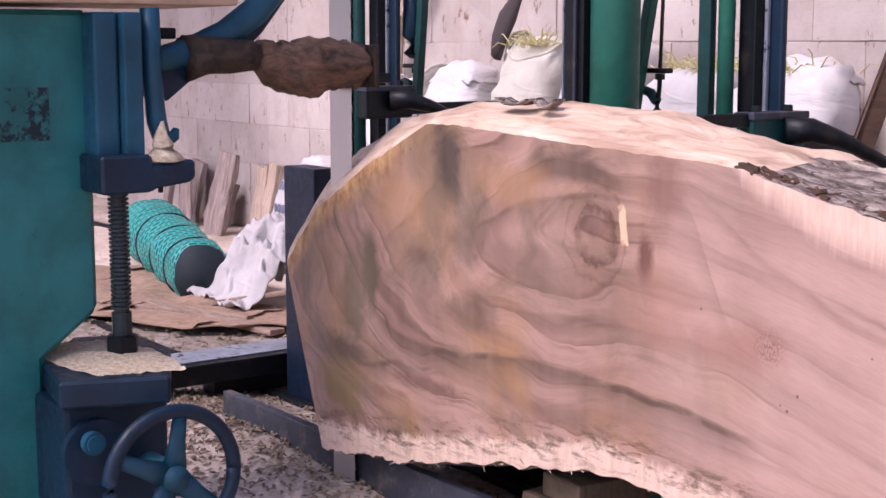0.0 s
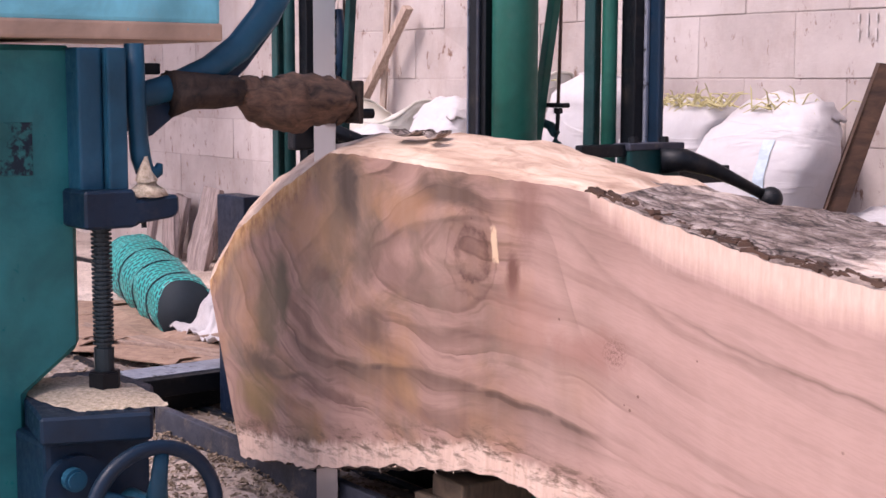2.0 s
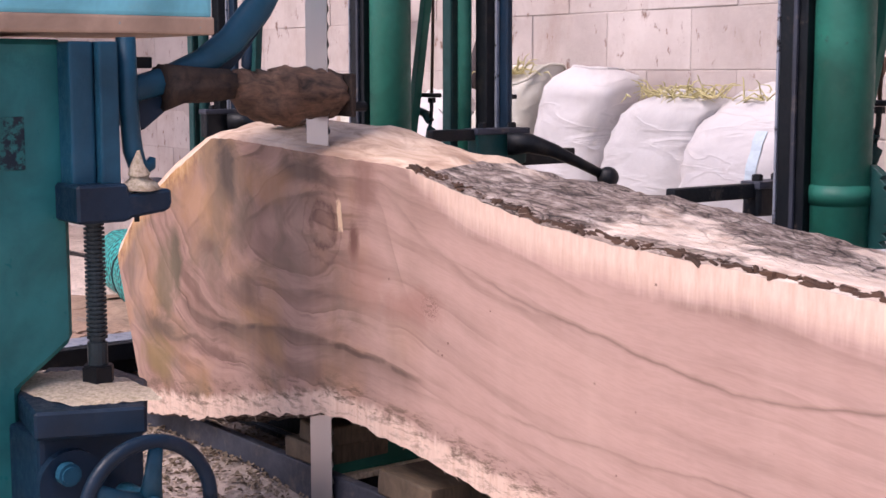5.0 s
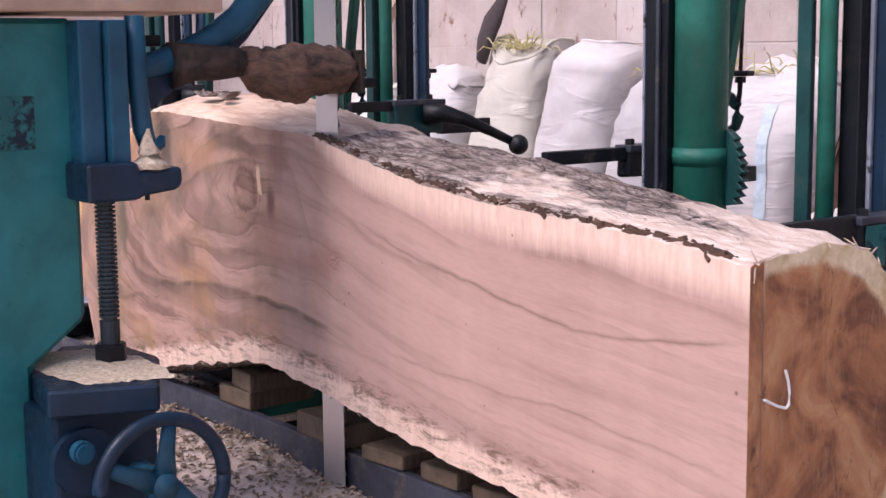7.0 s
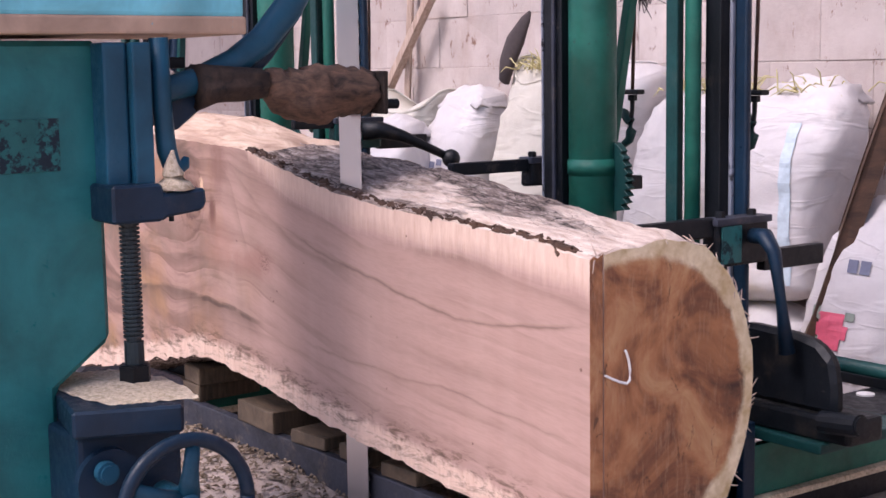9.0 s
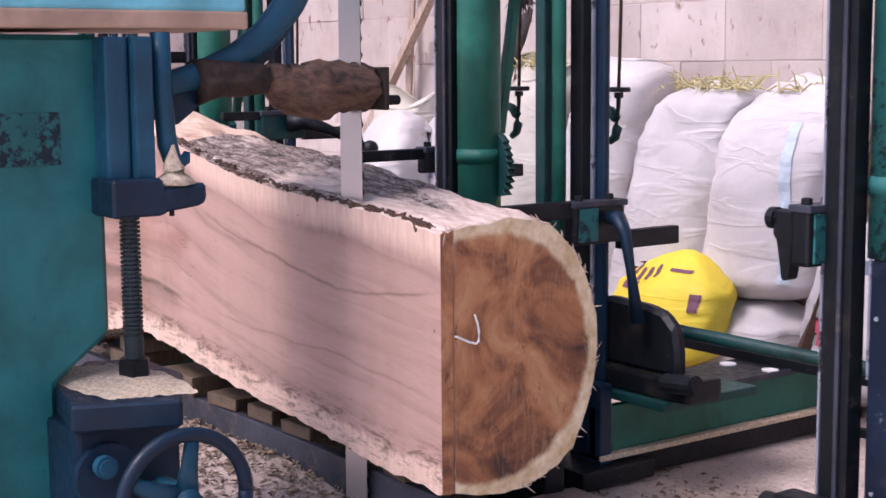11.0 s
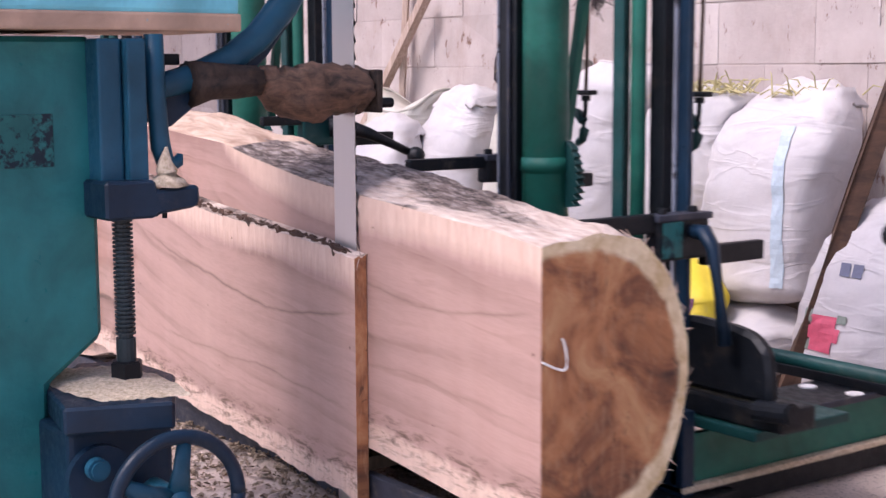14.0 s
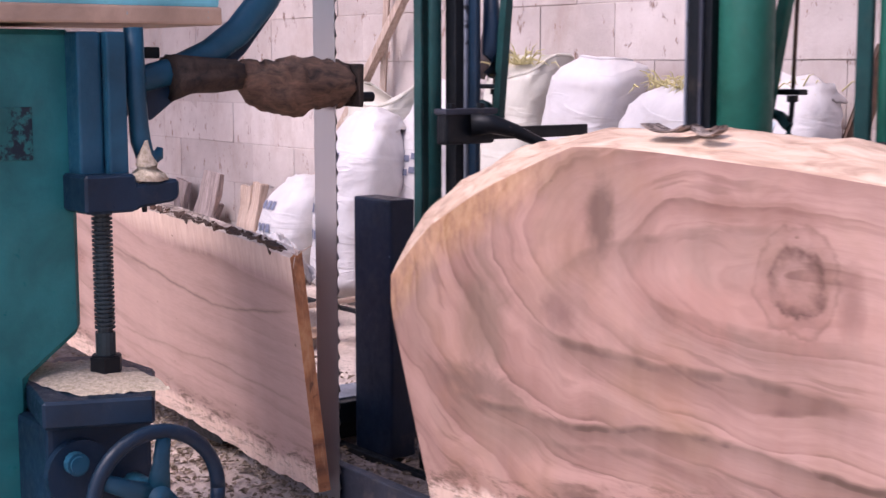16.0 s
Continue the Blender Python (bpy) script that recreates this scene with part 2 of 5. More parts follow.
    if smoke > 0.5:
        for pu, pz, ru, rz, tint in ((1.004, 0.748, 0.0095, 0.032, (0.70, 0.50, 0.32)),):
            dx = calc(n, l, "ABSOLUTE", calc(n, l, "DIVIDE", calc(n, l, "SUBTRACT", calc(n, l, "ADD", st.outputs[0], calc(n, l, "MULTIPLY", st.outputs[1], 0.12)), pu + 0.12 * pz), ru))
            dy = calc(n, l, "ABSOLUTE", calc(n, l, "DIVIDE", calc(n, l, "SUBTRACT", st.outputs[1], pz), rz))
            sq = calc(n, l, "ADD", calc(n, l, "MAXIMUM", dx, dy), calc(n, l, "MULTIPLY", calc(n, l, "SUBTRACT", noise_tex(n, l, flat, 38, 5, 0.75), 0.5), 2.0))
            base = mixc(n, l, ramp(n, l, calc(n, l, "MULTIPLY", sq, 0.5), [(0.40, 0.9), (0.58, 0.0)]), base, tint)
    # sapwood along the bark
    jag = calc(n, l, "MULTIPLY", noise_tex(n, l, mapped(n, l, (13, 1.0, 1), uv="flat"), 2.2, 6, 0.75), 0.075)
    jag2 = calc(n, l, "MULTIPLY", noise_tex(n, l, mapped(n, l, (14, 6, 1), uv="flat"), 2.2, 5, 0.7), 0.07)
    sap_t = ramp(n, l, calc(n, l, "ADD", es.outputs[0], jag), [(0.070, 1.0), (0.115, 0.0)])
    sap_b = ramp(n, l, calc(n, l, "ADD", es.outputs[1], jag2), [(0.080, 1.0), (0.10, 0.0)])
    sapc = ramp(n, l, noise_tex(n, l, mapped(n, l, (22, 3, 1), uv="flat"), 3, 5, 0.7), [(0.3, (0.57, 0.39, 0.295)), (0.5, (0.67, 0.49, 0.39)), (0.75, (0.77, 0.61, 0.50))])
    sap = calc(n, l, "MAXIMUM", sap_t, sap_b)
    col = mixc(n, l, calc(n, l, "MULTIPLY", sap, 0.93), base, sapc)
    # rotten streaks in the lower sapwood, small insect holes, sawdust specks
    rot = calc(n, l, "MULTIPLY", ramp(n, l, noise_tex(n, l, mapped(n, l, (5, 17, 1), uv="flat"), 2.4, 9, 0.78, 0.5), [(0.49, 0.0), (0.60, 0.9)]),
               ramp(n, l, es.outputs[1], [(0.003, 0.35), (0.045, 1.0), (0.075, 0.9), (0.115, 0.0)]))
    col = mixc(n, l, rot, col, (0.085, 0.05, 0.028))
    for scale, size, jitter in ((5.5, 0.016, 1.0), (15.0, 0.030, 1.0)):
        vo = n.new("ShaderNodeTexVoronoi")
        vo.inputs["Scale"].default_value, vo.inputs["Randomness"].default_value = scale, jitter
        l.new(flat, vo.inputs["Vector"])
        some = ramp(n, l, noise_tex(n, l, flat, 4.2, 2), [(0.52, 0.0), (0.56, 1.0)]) if scale > 9 else 1.0
        col = mixc(n, l, calc(n, l, "MULTIPLY", ramp(n, l, vo.outputs["Distance"], [(size, 0.85), (size * 1.8, 0.0)]), some), col, (0.12, 0.06, 0.042))
    # upright marks of the saw
    teeth = noise_tex(n, l, mapped(n, l, (60, 0.6, 1), uv="flat"), 3, 3, 0.6)
    rubbed = ramp(n, l, noise_tex(n, l, mapped(n, l, (5, 0.35, 1), uv="flat"), 2, 3, 0.6), [(0.4, 0.0), (0.8, 0.16)])
    col = mixc(n, l, rubbed, col, (0.58, 0.43, 0.36))
    l.new(col, b.inputs["Base Color"])
    b.inputs["Specular IOR Level"].default_value = 0.35
    bump(n, l, b, calc(n, l, "ADD", calc(n, l, "MULTIPLY", teeth, 0.7), lines), 0.22, 0.002)
    return m


LONG_SEAMS = [([(1.45, .69), (1.58, .65), (1.72, .616), (1.92, .585), (2.1, .556), (2.25, .545), (2.45, .562), (2.62, .588)], 0.0024, 0.65, 2),
              ([(1.55, .40), (1.996, .382), (2.166, .386), (2.32, .37), (2.46, .359), (2.62, .342)], 0.0022, 0.45, 2)]
SLAB_SEAMS = LONG_SEAMS + [
    ([(0.135, .60), (0.155, .53), (0.19, .47), (0.274, .429), (0.38, .417), (0.487, .418), (0.749, .449), (0.947, .445), (1.1, .437), (1.35, .412)], 0.0058, 1.0, 7),
    ([(1.0, .40), (1.3, .392), (1.6, .36), (1.9, .325), (2.2, .30)], 0.002, 0.25, 4),
    ([(-0.02, .365), (0.06, .36), (0.132, .339), (0.22, .348), (0.30, .36), (0.42, .345)], 0.005, 0.8, 6),
    ([(0.20, .60), (0.26, .655), (0.33, .70), (0.405, .759), (0.48, .815), (0.56, .855)], 0.005, 0.65, 6),
    ([(0.515, .62), (0.545, .676), (0.62, .722), (0.745, .765), (0.84, .783), (0.939, .793), (1.02, .79)], 0.0045, 0.7, 7),
    ([(0.50, .60), (0.56, .56), (0.70, .545), (0.95, .56), (1.15, .56), (1.34, .545)], 0.003, 0.4, 9),
    ([(1.05, .90), (1.09, .84), (1.167, .783), (1.2, .725), (1.224, .673), (1.278, .585), (1.34, .55)], 0.004, 0.3, 12),
    ([(1.12, .90), (1.17, .83), (1.258, .773), (1.393, .696), (1.568, .633), (1.8, .60)], 0.003, 0.3, 4)]
LOG_SEAMS = [(pts, wide, deep * 0.6, tail) for pts, wide, deep, tail in LONG_SEAMS] + [
    ([(0.0, .37), (0.2, .372), (0.435, .38), (0.62, .41), (0.795, .425), (1.024, .417), (1.225, .411), (1.5, .38)], 0.0055, 1.0, 7),
    ([(0.255, .61), (0.268, .566), (0.33, .545), (0.414, .536), (0.622, .531), (0.85, .54), (1.1, .53)], 0.007, 0.8, 6),
    ([(0.52, .69), (0.566, .663), (0.64, .638), (0.725, .626), (0.885, .625), (1.05, .63)], 0.006, 0.6, 7),
    ([(0.30, .63), (0.40, .70), (0.50, .735), (0.62, .765), (0.78, .79), (0.95, .80)], 0.006, 0.5, 7),
    ([(1.16, .78), (1.28, .69), (1.45, .62), (1.7, .58), (2.0, .55)], 0.005, 0.6, 6),
    ([(1.10, .66), (1.25, .58), (1.45, .52), (1.75, .47), (2.1, .44)], 0.005, 0.5, 8),
    ([(0.10, .33), (0.35, .33), (0.6, .36), (0.9, .36), (1.2, .34)], 0.006, 0.5, 6)]
SLAB_PATCHES = [(1.062, 0.695, 0.016, 0.034, 0.95, (0.15, 0.07, 0.05)), (0.475, 0.835, 0.05, 0.08, 1.0, (0.06, 0.042, 0.03)), (0.855, 0.85, 0.10, 0.035, 0.75, (0.11, 0.07, 0.05)), (0.17, 0.56, 0.028, 0.07, 0.9, (0.10, 0.075, 0.045)),
                (0.10, 0.49, 0.06, 0.10, 0.6, (0.13, 0.105, 0.055)), (0.10, 0.36, 0.13, 0.03, 0.75, (0.11, 0.075, 0.05)), (0.05, 0.27, 0.09, 0.05, 0.6, (0.20, 0.14, 0.05)),
                (0.56, 0.52, 0.07, 0.035, 0.65, (0.13, 0.075, 0.055)), (0.36, 0.62, 0.05, 0.02, 0.6, (0.14, 0.075, 0.05)), (0.40, 0.335, 0.11, 0.018, 0.7, (0.15, 0.08, 0.06)),
                (0.53, 0.66, 0.05, 0.055, 0.6, (0.13, 0.085, 0.055)), (1.10, 0.60, 0.09, 0.06, 0.35, (0.34, 0.17, 0.13)), (1.29, 0.575, 0.10, 0.035, 0.45, (0.28, 0.13, 0.10)),
                (1.1, 0.83, 0.035, 0.07, 0.6, (0.20, 0.10, 0.075)), (0.32, 0.73, 0.12, 0.06, 0.45, (0.42, 0.23, 0.10)), (0.68, 0.80, 0.10, 0.04, 0.45, (0.40, 0.21, 0.10)),
                (0.42, 0.72, 0.04, 0.09, 0.55, (0.17, 0.12, 0.08)), (0.68, 0.655, 0.12, 0.035, 0.4, (0.17, 0.10, 0.08))]
LOG_PATCHES = [(0.47, 0.79, 0.03, 0.06, 0.75, (0.13, 0.075, 0.055)), (0.12, 0.55, 0.07, 0.10, 0.5, (0.16, 0.11, 0.075)), (0.86, 0.83, 0.12, 0.03, 0.45, (0.22, 0.11, 0.08)),
               (0.82, 0.66, 0.20, 0.05, 0.35, (0.46, 0.23, 0.18)), (0.36, 0.60, 0.04, 0.035, 0.6, (0.17, 0.09, 0.075)), (0.12, 0.41, 0.12, 0.03, 0.6, (0.16, 0.10, 0.075)),
               (0.20, 0.33, 0.14, 0.045, 0.4, (0.24, 0.16, 0.12)), (1.04, 0.70, 0.02, 0.05, 0.55, (0.20, 0.10, 0.08)), (0.42, 0.24, 0.10, 0.02, 0.7, (0.14, 0.08, 0.055))]


def wood_end():
    m, n, l, b = mat("log_end_grain", 0.75)
    v = mapped(n, l)
    e = n.new("ShaderNodeUVMap")
    e.uv_map = "edge"
    es = n.new("ShaderNodeSeparateXYZ")
    l.new(e.outputs[0], es.inputs[0])
    w = noise_tex(n, l, v, 5, 5, 0.6, 1.2)
    col = ramp(n, l, w, [(0.30, (0.07, 0.03, 0.017)), (0.41, (0.21, 0.082, 0.036)), (0.52, (0.40, 0.165, 0.065)), (0.68, (0.56, 0.32, 0.15))])
    scratch = ramp(n, l, noise_tex(n, l, mapped(n, l, (1, 24, 5)), 3, 5, 0.7, 1.0), [(0.5, 0.0), (0.75, 0.5)])
    col = mixc(n, l, scratch, col, (0.52, 0.31, 0.17))
    crack = ramp(n, l, noise_tex(n, l, mapped(n, l, (1, 4, 2)), 4, 6, 0.7, 2.0), [(0.60, 0.0), (0.66, 0.8)])
    col = mixc(n, l, crack, col, (0.09, 0.04, 0.02))
    jag = calc(n, l, "MULTIPLY", noise_tex(n, l, v, 16, 5, 0.7), 0.035)
    sap = ramp(n, l, calc(n, l, "ADD", es.outputs[0], jag), [(0.040, 1.0), (0.052, 0.0)])
    sapc = ramp(n, l, noise_tex(n, l, v, 22, 5), [(0.3, (0.52, 0.36, 0.17)), (0.7, (0.88, 0.74, 0.50))])
    col = mixc(n, l, sap, col, sapc)
    l.new(col, b.inputs["Base Color"])
    bump(n, l, b, calc(n, l, "ADD", w, noise_tex(n, l, v, 60, 6)), 0.5, 0.006)
    return m


def bark():
    m, n, l, b = mat("bark", 0.9)
    v = mapped(n, l, (0.55, 1.8, 1.8))
    w = noise_tex(n, l, v, 30, 9, 0.72, 0.5)
    plates = n.new("ShaderNodeTexVoronoi")
    plates.feature = "DISTANCE_TO_EDGE"
    plates.inputs["Scale"].default_value = 34
    wv = n.new("ShaderNodeVectorMath")
    wv.operation = "MULTIPLY_ADD"
    wn = n.new("ShaderNodeTexNoise")
    wn.inputs["Scale"].default_value = 24
    l.new(v, wn.inputs["Vector"])
    l.new(wn.outputs["Color"], wv.inputs[0])
    wv.inputs[1].default_value = (0.05, 0.05, 0.05)
    l.new(v, wv.inputs[2])
    l.new(wv.outputs[0], plates.inputs["Vector"])
    col = ramp(n, l, w, [(0.34, (0.06, 0.043, 0.034)), (0.44, (0.20, 0.145, 0.12)), (0.53, (0.38, 0.29, 0.245)), (0.66, (0.66, 0.55, 0.48))])
    cleft = calc(n, l, "MULTIPLY", ramp(n, l, plates.outputs["Distance"], [(0.02, 0.85), (0.09, 0.0)]), ramp(n, l, noise_tex(n, l, v, 9, 4), [(0.42, 0.1), (0.58, 1.0)]))
    col = mixc(n, l, cleft, col, (0.035, 0.025, 0.02))
    along = n.new("ShaderNodeSeparateXYZ")
    l.new(mapped(n, l), along.inputs[0])
    bare_end = calc(n, l, "MULTIPLY", ramp(n, l, calc(n, l, "MULTIPLY", along.outputs[0], 0.35), [(0.68, 0.0), (0.86, 0.2)]), ramp(n, l, along.outputs[2], [(0.5, 0.0), (0.6, 1.0)]))
    big = ramp(n, l, calc(n, l, "ADD", noise_tex(n, l, v, 4, 5), bare_end), [(0.55, 0.0), (0.64, 0.85)])
    bare = ramp(n, l, noise_tex(n, l, v, 30, 5), [(0.3, (0.56, 0.40, 0.31)), (0.7, (0.84, 0.71, 0.60))])
    col = mixc(n, l, big, col, bare)
    l.new(col, b.inputs["Base Color"])
    bump(n, l, b, calc(n, l, "MULTIPLY", calc(n, l, "SUBTRACT", w, calc(n, l, "MULTIPLY", cleft, 0.5)), calc(n, l, "SUBTRACT", 1.0, calc(n, l, "MULTIPLY", big, 0.8))), 1.0, 0.02)
    return m


def hewn():
    m, n, l, b = mat("bare_hewn_wood", 0.7)
    v = mapped(n, l, (1, 3, 3))
    w = noise_tex(n, l, v, 7, 7, 0.65, 0.8)
    col = ramp(n, l, w, [(0.3, (0.36, 0.22, 0.15)), (0.5, (0.60, 0.42, 0.30)), (0.7, (0.76, 0.60, 0.46))])
    patch = ramp(n, l, noise_tex(n, l, v, 2.5, 3), [(0.55, 0.0), (0.68, 0.6)])
    col = mixc(n, l, patch, col, (0.30, 0.17, 0.11))
    l.new(col, b.inputs["Base Color"])
    bump(n, l, b, w, 0.6, 0.01)
    return m


def plain_wood(name, c0, c1, stretch=(2, 2, 20), scale=4, rough=0.75):
    m, n, l, b = mat(name, rough)
    v = mapped(n, l, stretch)
    w = noise_tex(n, l, v, scale, 7, 0.65, 0.6)
    col = ramp(n, l, w, [(0.3, c0), (0.7, c1)])
    d = ramp(n, l, noise_tex(n, l, mapped(n, l), 9, 6, 0.7), [(0.55, 0.0), (0.8, 0.6)])
    col = mixc(n, l, d, col, tuple(c * 0.4 for c in c0))
    l.new(col, b.inputs["Base Color"])
    bump(n, l, b, w, 0.5, 0.006)
    return m


WOOD = wood_face("sawn_wood", (0.395, 0.24, 0.188), (0.16, 0.086, 0.06), 0.95, 0.24, SLAB_PATCHES, SLAB_SEAMS, 0.0)
INNER = wood_face("inner_sawn_wood", (0.42, 0.25, 0.20), (0.22, 0.112, 0.085), 0.34, 0.20, LOG_PATCHES, LOG_SEAMS, 1.3)
END, BARK, HEWN = wood_end(), bark(), hewn()
BROWN_WOOD = plain_wood("brown_wood", (0.035, 0.018, 0.011), (0.12, 0.06, 0.034), (3, 3, 9), 3)
PALE_WOOD = plain_wood("weathered_pale_wood", (0.34, 0.24, 0.18), (0.60, 0.47, 0.38), (16, 16, 1.3))
CARD = plain_wood("worn_cardboard", (0.20, 0.12, 0.08), (0.38, 0.255, 0.18), (3, 3, 3), 6, 0.9)
SCRAP_WOOD = plain_wood("scrap_board_wood", (0.16, 0.10, 0.075), (0.36, 0.26, 0.20), (1.5, 14, 14))
BLOCK_WOOD = plain_wood("block_wood", (0.045, 0.032, 0.02), (0.145, 0.10, 0.062), (3, 14, 3))
CHAR = plain_wood("blackened_wood", (0.006, 0.005, 0.005), (0.06, 0.035, 0.022), (3, 3, 3), 11, 0.9)
GREY_WOOD = plain_wood("grey_weathered_wood", (0.17, 0.125, 0.11), (0.44, 0.35, 0.32), (16, 16, 1.3))
BURR = plain_wood("burr_wood", (0.008, 0.006, 0.005), (0.19, 0.105, 0.065), (4, 1.5, 4), 9, 0.9)


def masonry(name, c0, c1, stain):
    m, n, l, b = mat(name, 0.9)
    geo = n.new("ShaderNodeNewGeometry")
    v = geo.outputs["Position"]
    tall = n.new("ShaderNodeMapping")
    tall.inputs["Scale"].default_value = (1, 1, 0.5)
    l.new(v, tall.inputs[0])
    big = noise_tex(n, l, v, 1.8, 6, 0.65)
    fine = noise_tex(n, l, v, 40, 8, 0.7)
    rnd = n.new("ShaderNodeObjectInfo")
    tone = calc(n, l, "ADD", calc(n, l, "MULTIPLY", big, 0.8), calc(n, l, "MULTIPLY", rnd.outputs["Random"], 0.14))
    col = ramp(n, l, tone, [(0.3, c0), (0.75, c1)])
    spots = ramp(n, l, noise_tex(n, l, tall.outputs[0], 19, 7, 0.75), [(0.59, 0.0), (0.66, 0.9)])
    col = mixc(n, l, spots, col, stain)
    grime = ramp(n, l, noise_tex(n, l, tall.outputs[0], 4, 6, 0.7), [(0.50, 0.0), (0.78, 0.6)])
    col = mixc(n, l, grime, col, (0.33, 0.22, 0.17))
    l.new(col, b.inputs["Base Color"])
    bump(n, l, b, calc(n, l, "ADD", fine, calc(n, l, "MULTIPLY", spots, -0.8)), 0.5, 0.008)
    return m


BLOCK = masonry("limewashed_block", (0.40, 0.335, 0.305), (0.68, 0.605, 0.565), (0.20, 0.10, 0.065))
MORTAR = masonry("mortar", (0.36, 0.30, 0.27), (0.62, 0.54, 0.50), (0.2, 0.12, 0.09))


def ground_mat():
    m, n, l, b = mat("sawdusty_floor", 0.95)
    v = mapped(n, l)
    big = noise_tex(n, l, v, 2.2, 6, 0.6)
    fine = noise_tex(n, l, v, 70, 8, 0.75)
    col = ramp(n, l, big, [(0.35, (0.50, 0.39, 0.32)), (0.65, (0.74, 0.62, 0.54))])
    col = mixc(n, l, ramp(n, l, fine, [(0.52, 0.0), (0.64, 0.65)]), col, (0.12, 0.085, 0.055))
    col = mixc(n, l, ramp(n, l, noise_tex(n, l, v, 7, 5), [(0.56, 0.0), (0.72, 0.5)]), col, (0.16, 0.11, 0.08))
    # bark mulch trodden in along the track, also painting in the shade under the log
    sp = n.new("ShaderNodeSeparateXYZ")
    l.new(v, sp.inputs[0])
    wob = calc(n, l, "MULTIPLY", calc(n, l, "SUBTRACT", big, 0.5), 0.9)
    shade_lane = ramp(n, l, calc(n, l, "ABSOLUTE", calc(n, l, "ADD", calc(n, l, "SUBTRACT", sp.outputs[1], 0.3), wob)), [(0.22, 0.85), (0.5, 0.0)])
    shade_lane = calc(n, l, "MULTIPLY", shade_lane, ramp(n, l, calc(n, l, "ADD", calc(n, l, "SUBTRACT", 0.9, sp.outputs[0]), wob), [(0.45, 0.15), (0.75, 1.0)]))
    col = mixc(n, l, calc(n, l, "MULTIPLY", shade_lane, ramp(n, l, noise_tex(n, l, v, 26, 6, 0.7), [(0.35, 1.0), (0.65, 0.45)])), col, (0.075, 0.052, 0.036))
    l.new(col, b.inputs["Base Color"])
    bump(n, l, b, fine, 0.8, 0.012)
    return m


GROUND = ground_mat()


def dust_mat(name, c0, c1):
    m, n, l, b = mat(name, 0.95)
    v = mapped(n, l)
    f = noise_tex(n, l, v, 90, 7, 0.75)
    l.new(ramp(n, l, f, [(0.35, c0), (0.65, c1)]), b.inputs["Base Color"])
    bump(n, l, b, f, 0.8, 0.006)
    return m


DUST = dust_mat("sawdust", (0.42, 0.31, 0.19), (0.84, 0.70, 0.52))
CHIP = dust_mat("bark_chips", (0.05, 0.035, 0.02), (0.36, 0.27, 0.19))


def sack_mat(name, c0, c1, weave=260):
    m, n, l, b = mat(name, 0.55)
    v = mapped(n, l)
    big = noise_tex(n, l, v, 3.5, 6, 0.65, 0.6)
    fold = ramp(n, l, noise_tex(n, l, mapped(n, l, (0.5, 0.5, 2.2)), 4.0, 3, 0.45, 0.7), [(0.40, 0.0), (0.50, 1.0), (0.53, 0.45), (0.70, 0.6)])
    w = n.new("ShaderNodeTexWave")
    w.inputs["Scale"].default_value = weave
    w.bands_direction = "Z"
    l.new(v, w.inputs["Vector"])
    col = ramp(n, l, big, [(0.3, c0), (0.7, c1)])
    d = ramp(n, l, noise_tex(n, l, v, 11, 6, 0.7), [(0.58, 0.0), (0.8, 0.35)])
    col = mixc(n, l, d, col, (0.40, 0.32, 0.25))
    l.new(col, b.inputs["Base Color"])
    bump(n, l, b, calc(n, l, "ADD", fold, calc(n, l, "MULTIPLY", w.outputs["Fac"], 0.03)), 0.30, 0.014)
    return m


SACK_WHITE = sack_mat("white_woven_sack", (0.50, 0.47, 0.47), (0.66, 0.625, 0.615))
SACK_CREAM = sack_mat("cream_woven_sack", (0.48, 0.45, 0.38), (0.65, 0.615, 0.54))
SACK_GREY = sack_mat("grey_white_woven_sack", (0.46, 0.44, 0.44), (0.61, 0.58, 0.575))
SACK_YELLOW = sack_mat("yellow_woven_sack", (0.62, 0.46, 0.02), (0.80, 0.66, 0.05))
CLOTH = sack_mat("white_cloth", (0.30, 0.275, 0.275), (0.54, 0.505, 0.50), 400)


def flat_paint(name, c, rough=0.6):
    m, n, l, b = mat(name, rough)
    f = noise_tex(n, l, mapped(n, l), 60, 5)
    l.new(mixc(n, l, f, tuple(v * 0.75 for v in c), tuple(min(1, v * 1.15) for v in c)), b.inputs["Base Color"])
    return m


INK, PINK_INK, LEAF_INK = flat_paint("grey_print", (0.16, 0.17, 0.24)), flat_paint("rose_print", (0.62, 0.10, 0.16)), flat_paint("leaf_print", (0.22, 0.26, 0.22))
STRIPE, BROWN_INK = flat_paint("blue_stripe_print", (0.52, 0.62, 0.68)), flat_paint("brown_print", (0.16, 0.06, 0.10))
FAINT = flat_paint("faded_wall_paint", (0.58, 0.52, 0.49))
CHALK, STRAW = flat_paint("chalk", (0.9, 0.86, 0.82)), flat_paint("straw", (0.52, 0.46, 0.22))
DARK_CLOTH, NET_END = flat_paint("dark_cloth", (0.07, 0.055, 0.055), 0.9), flat_paint("dark_tarp", (0.012, 0.022, 0.03), 0.7)


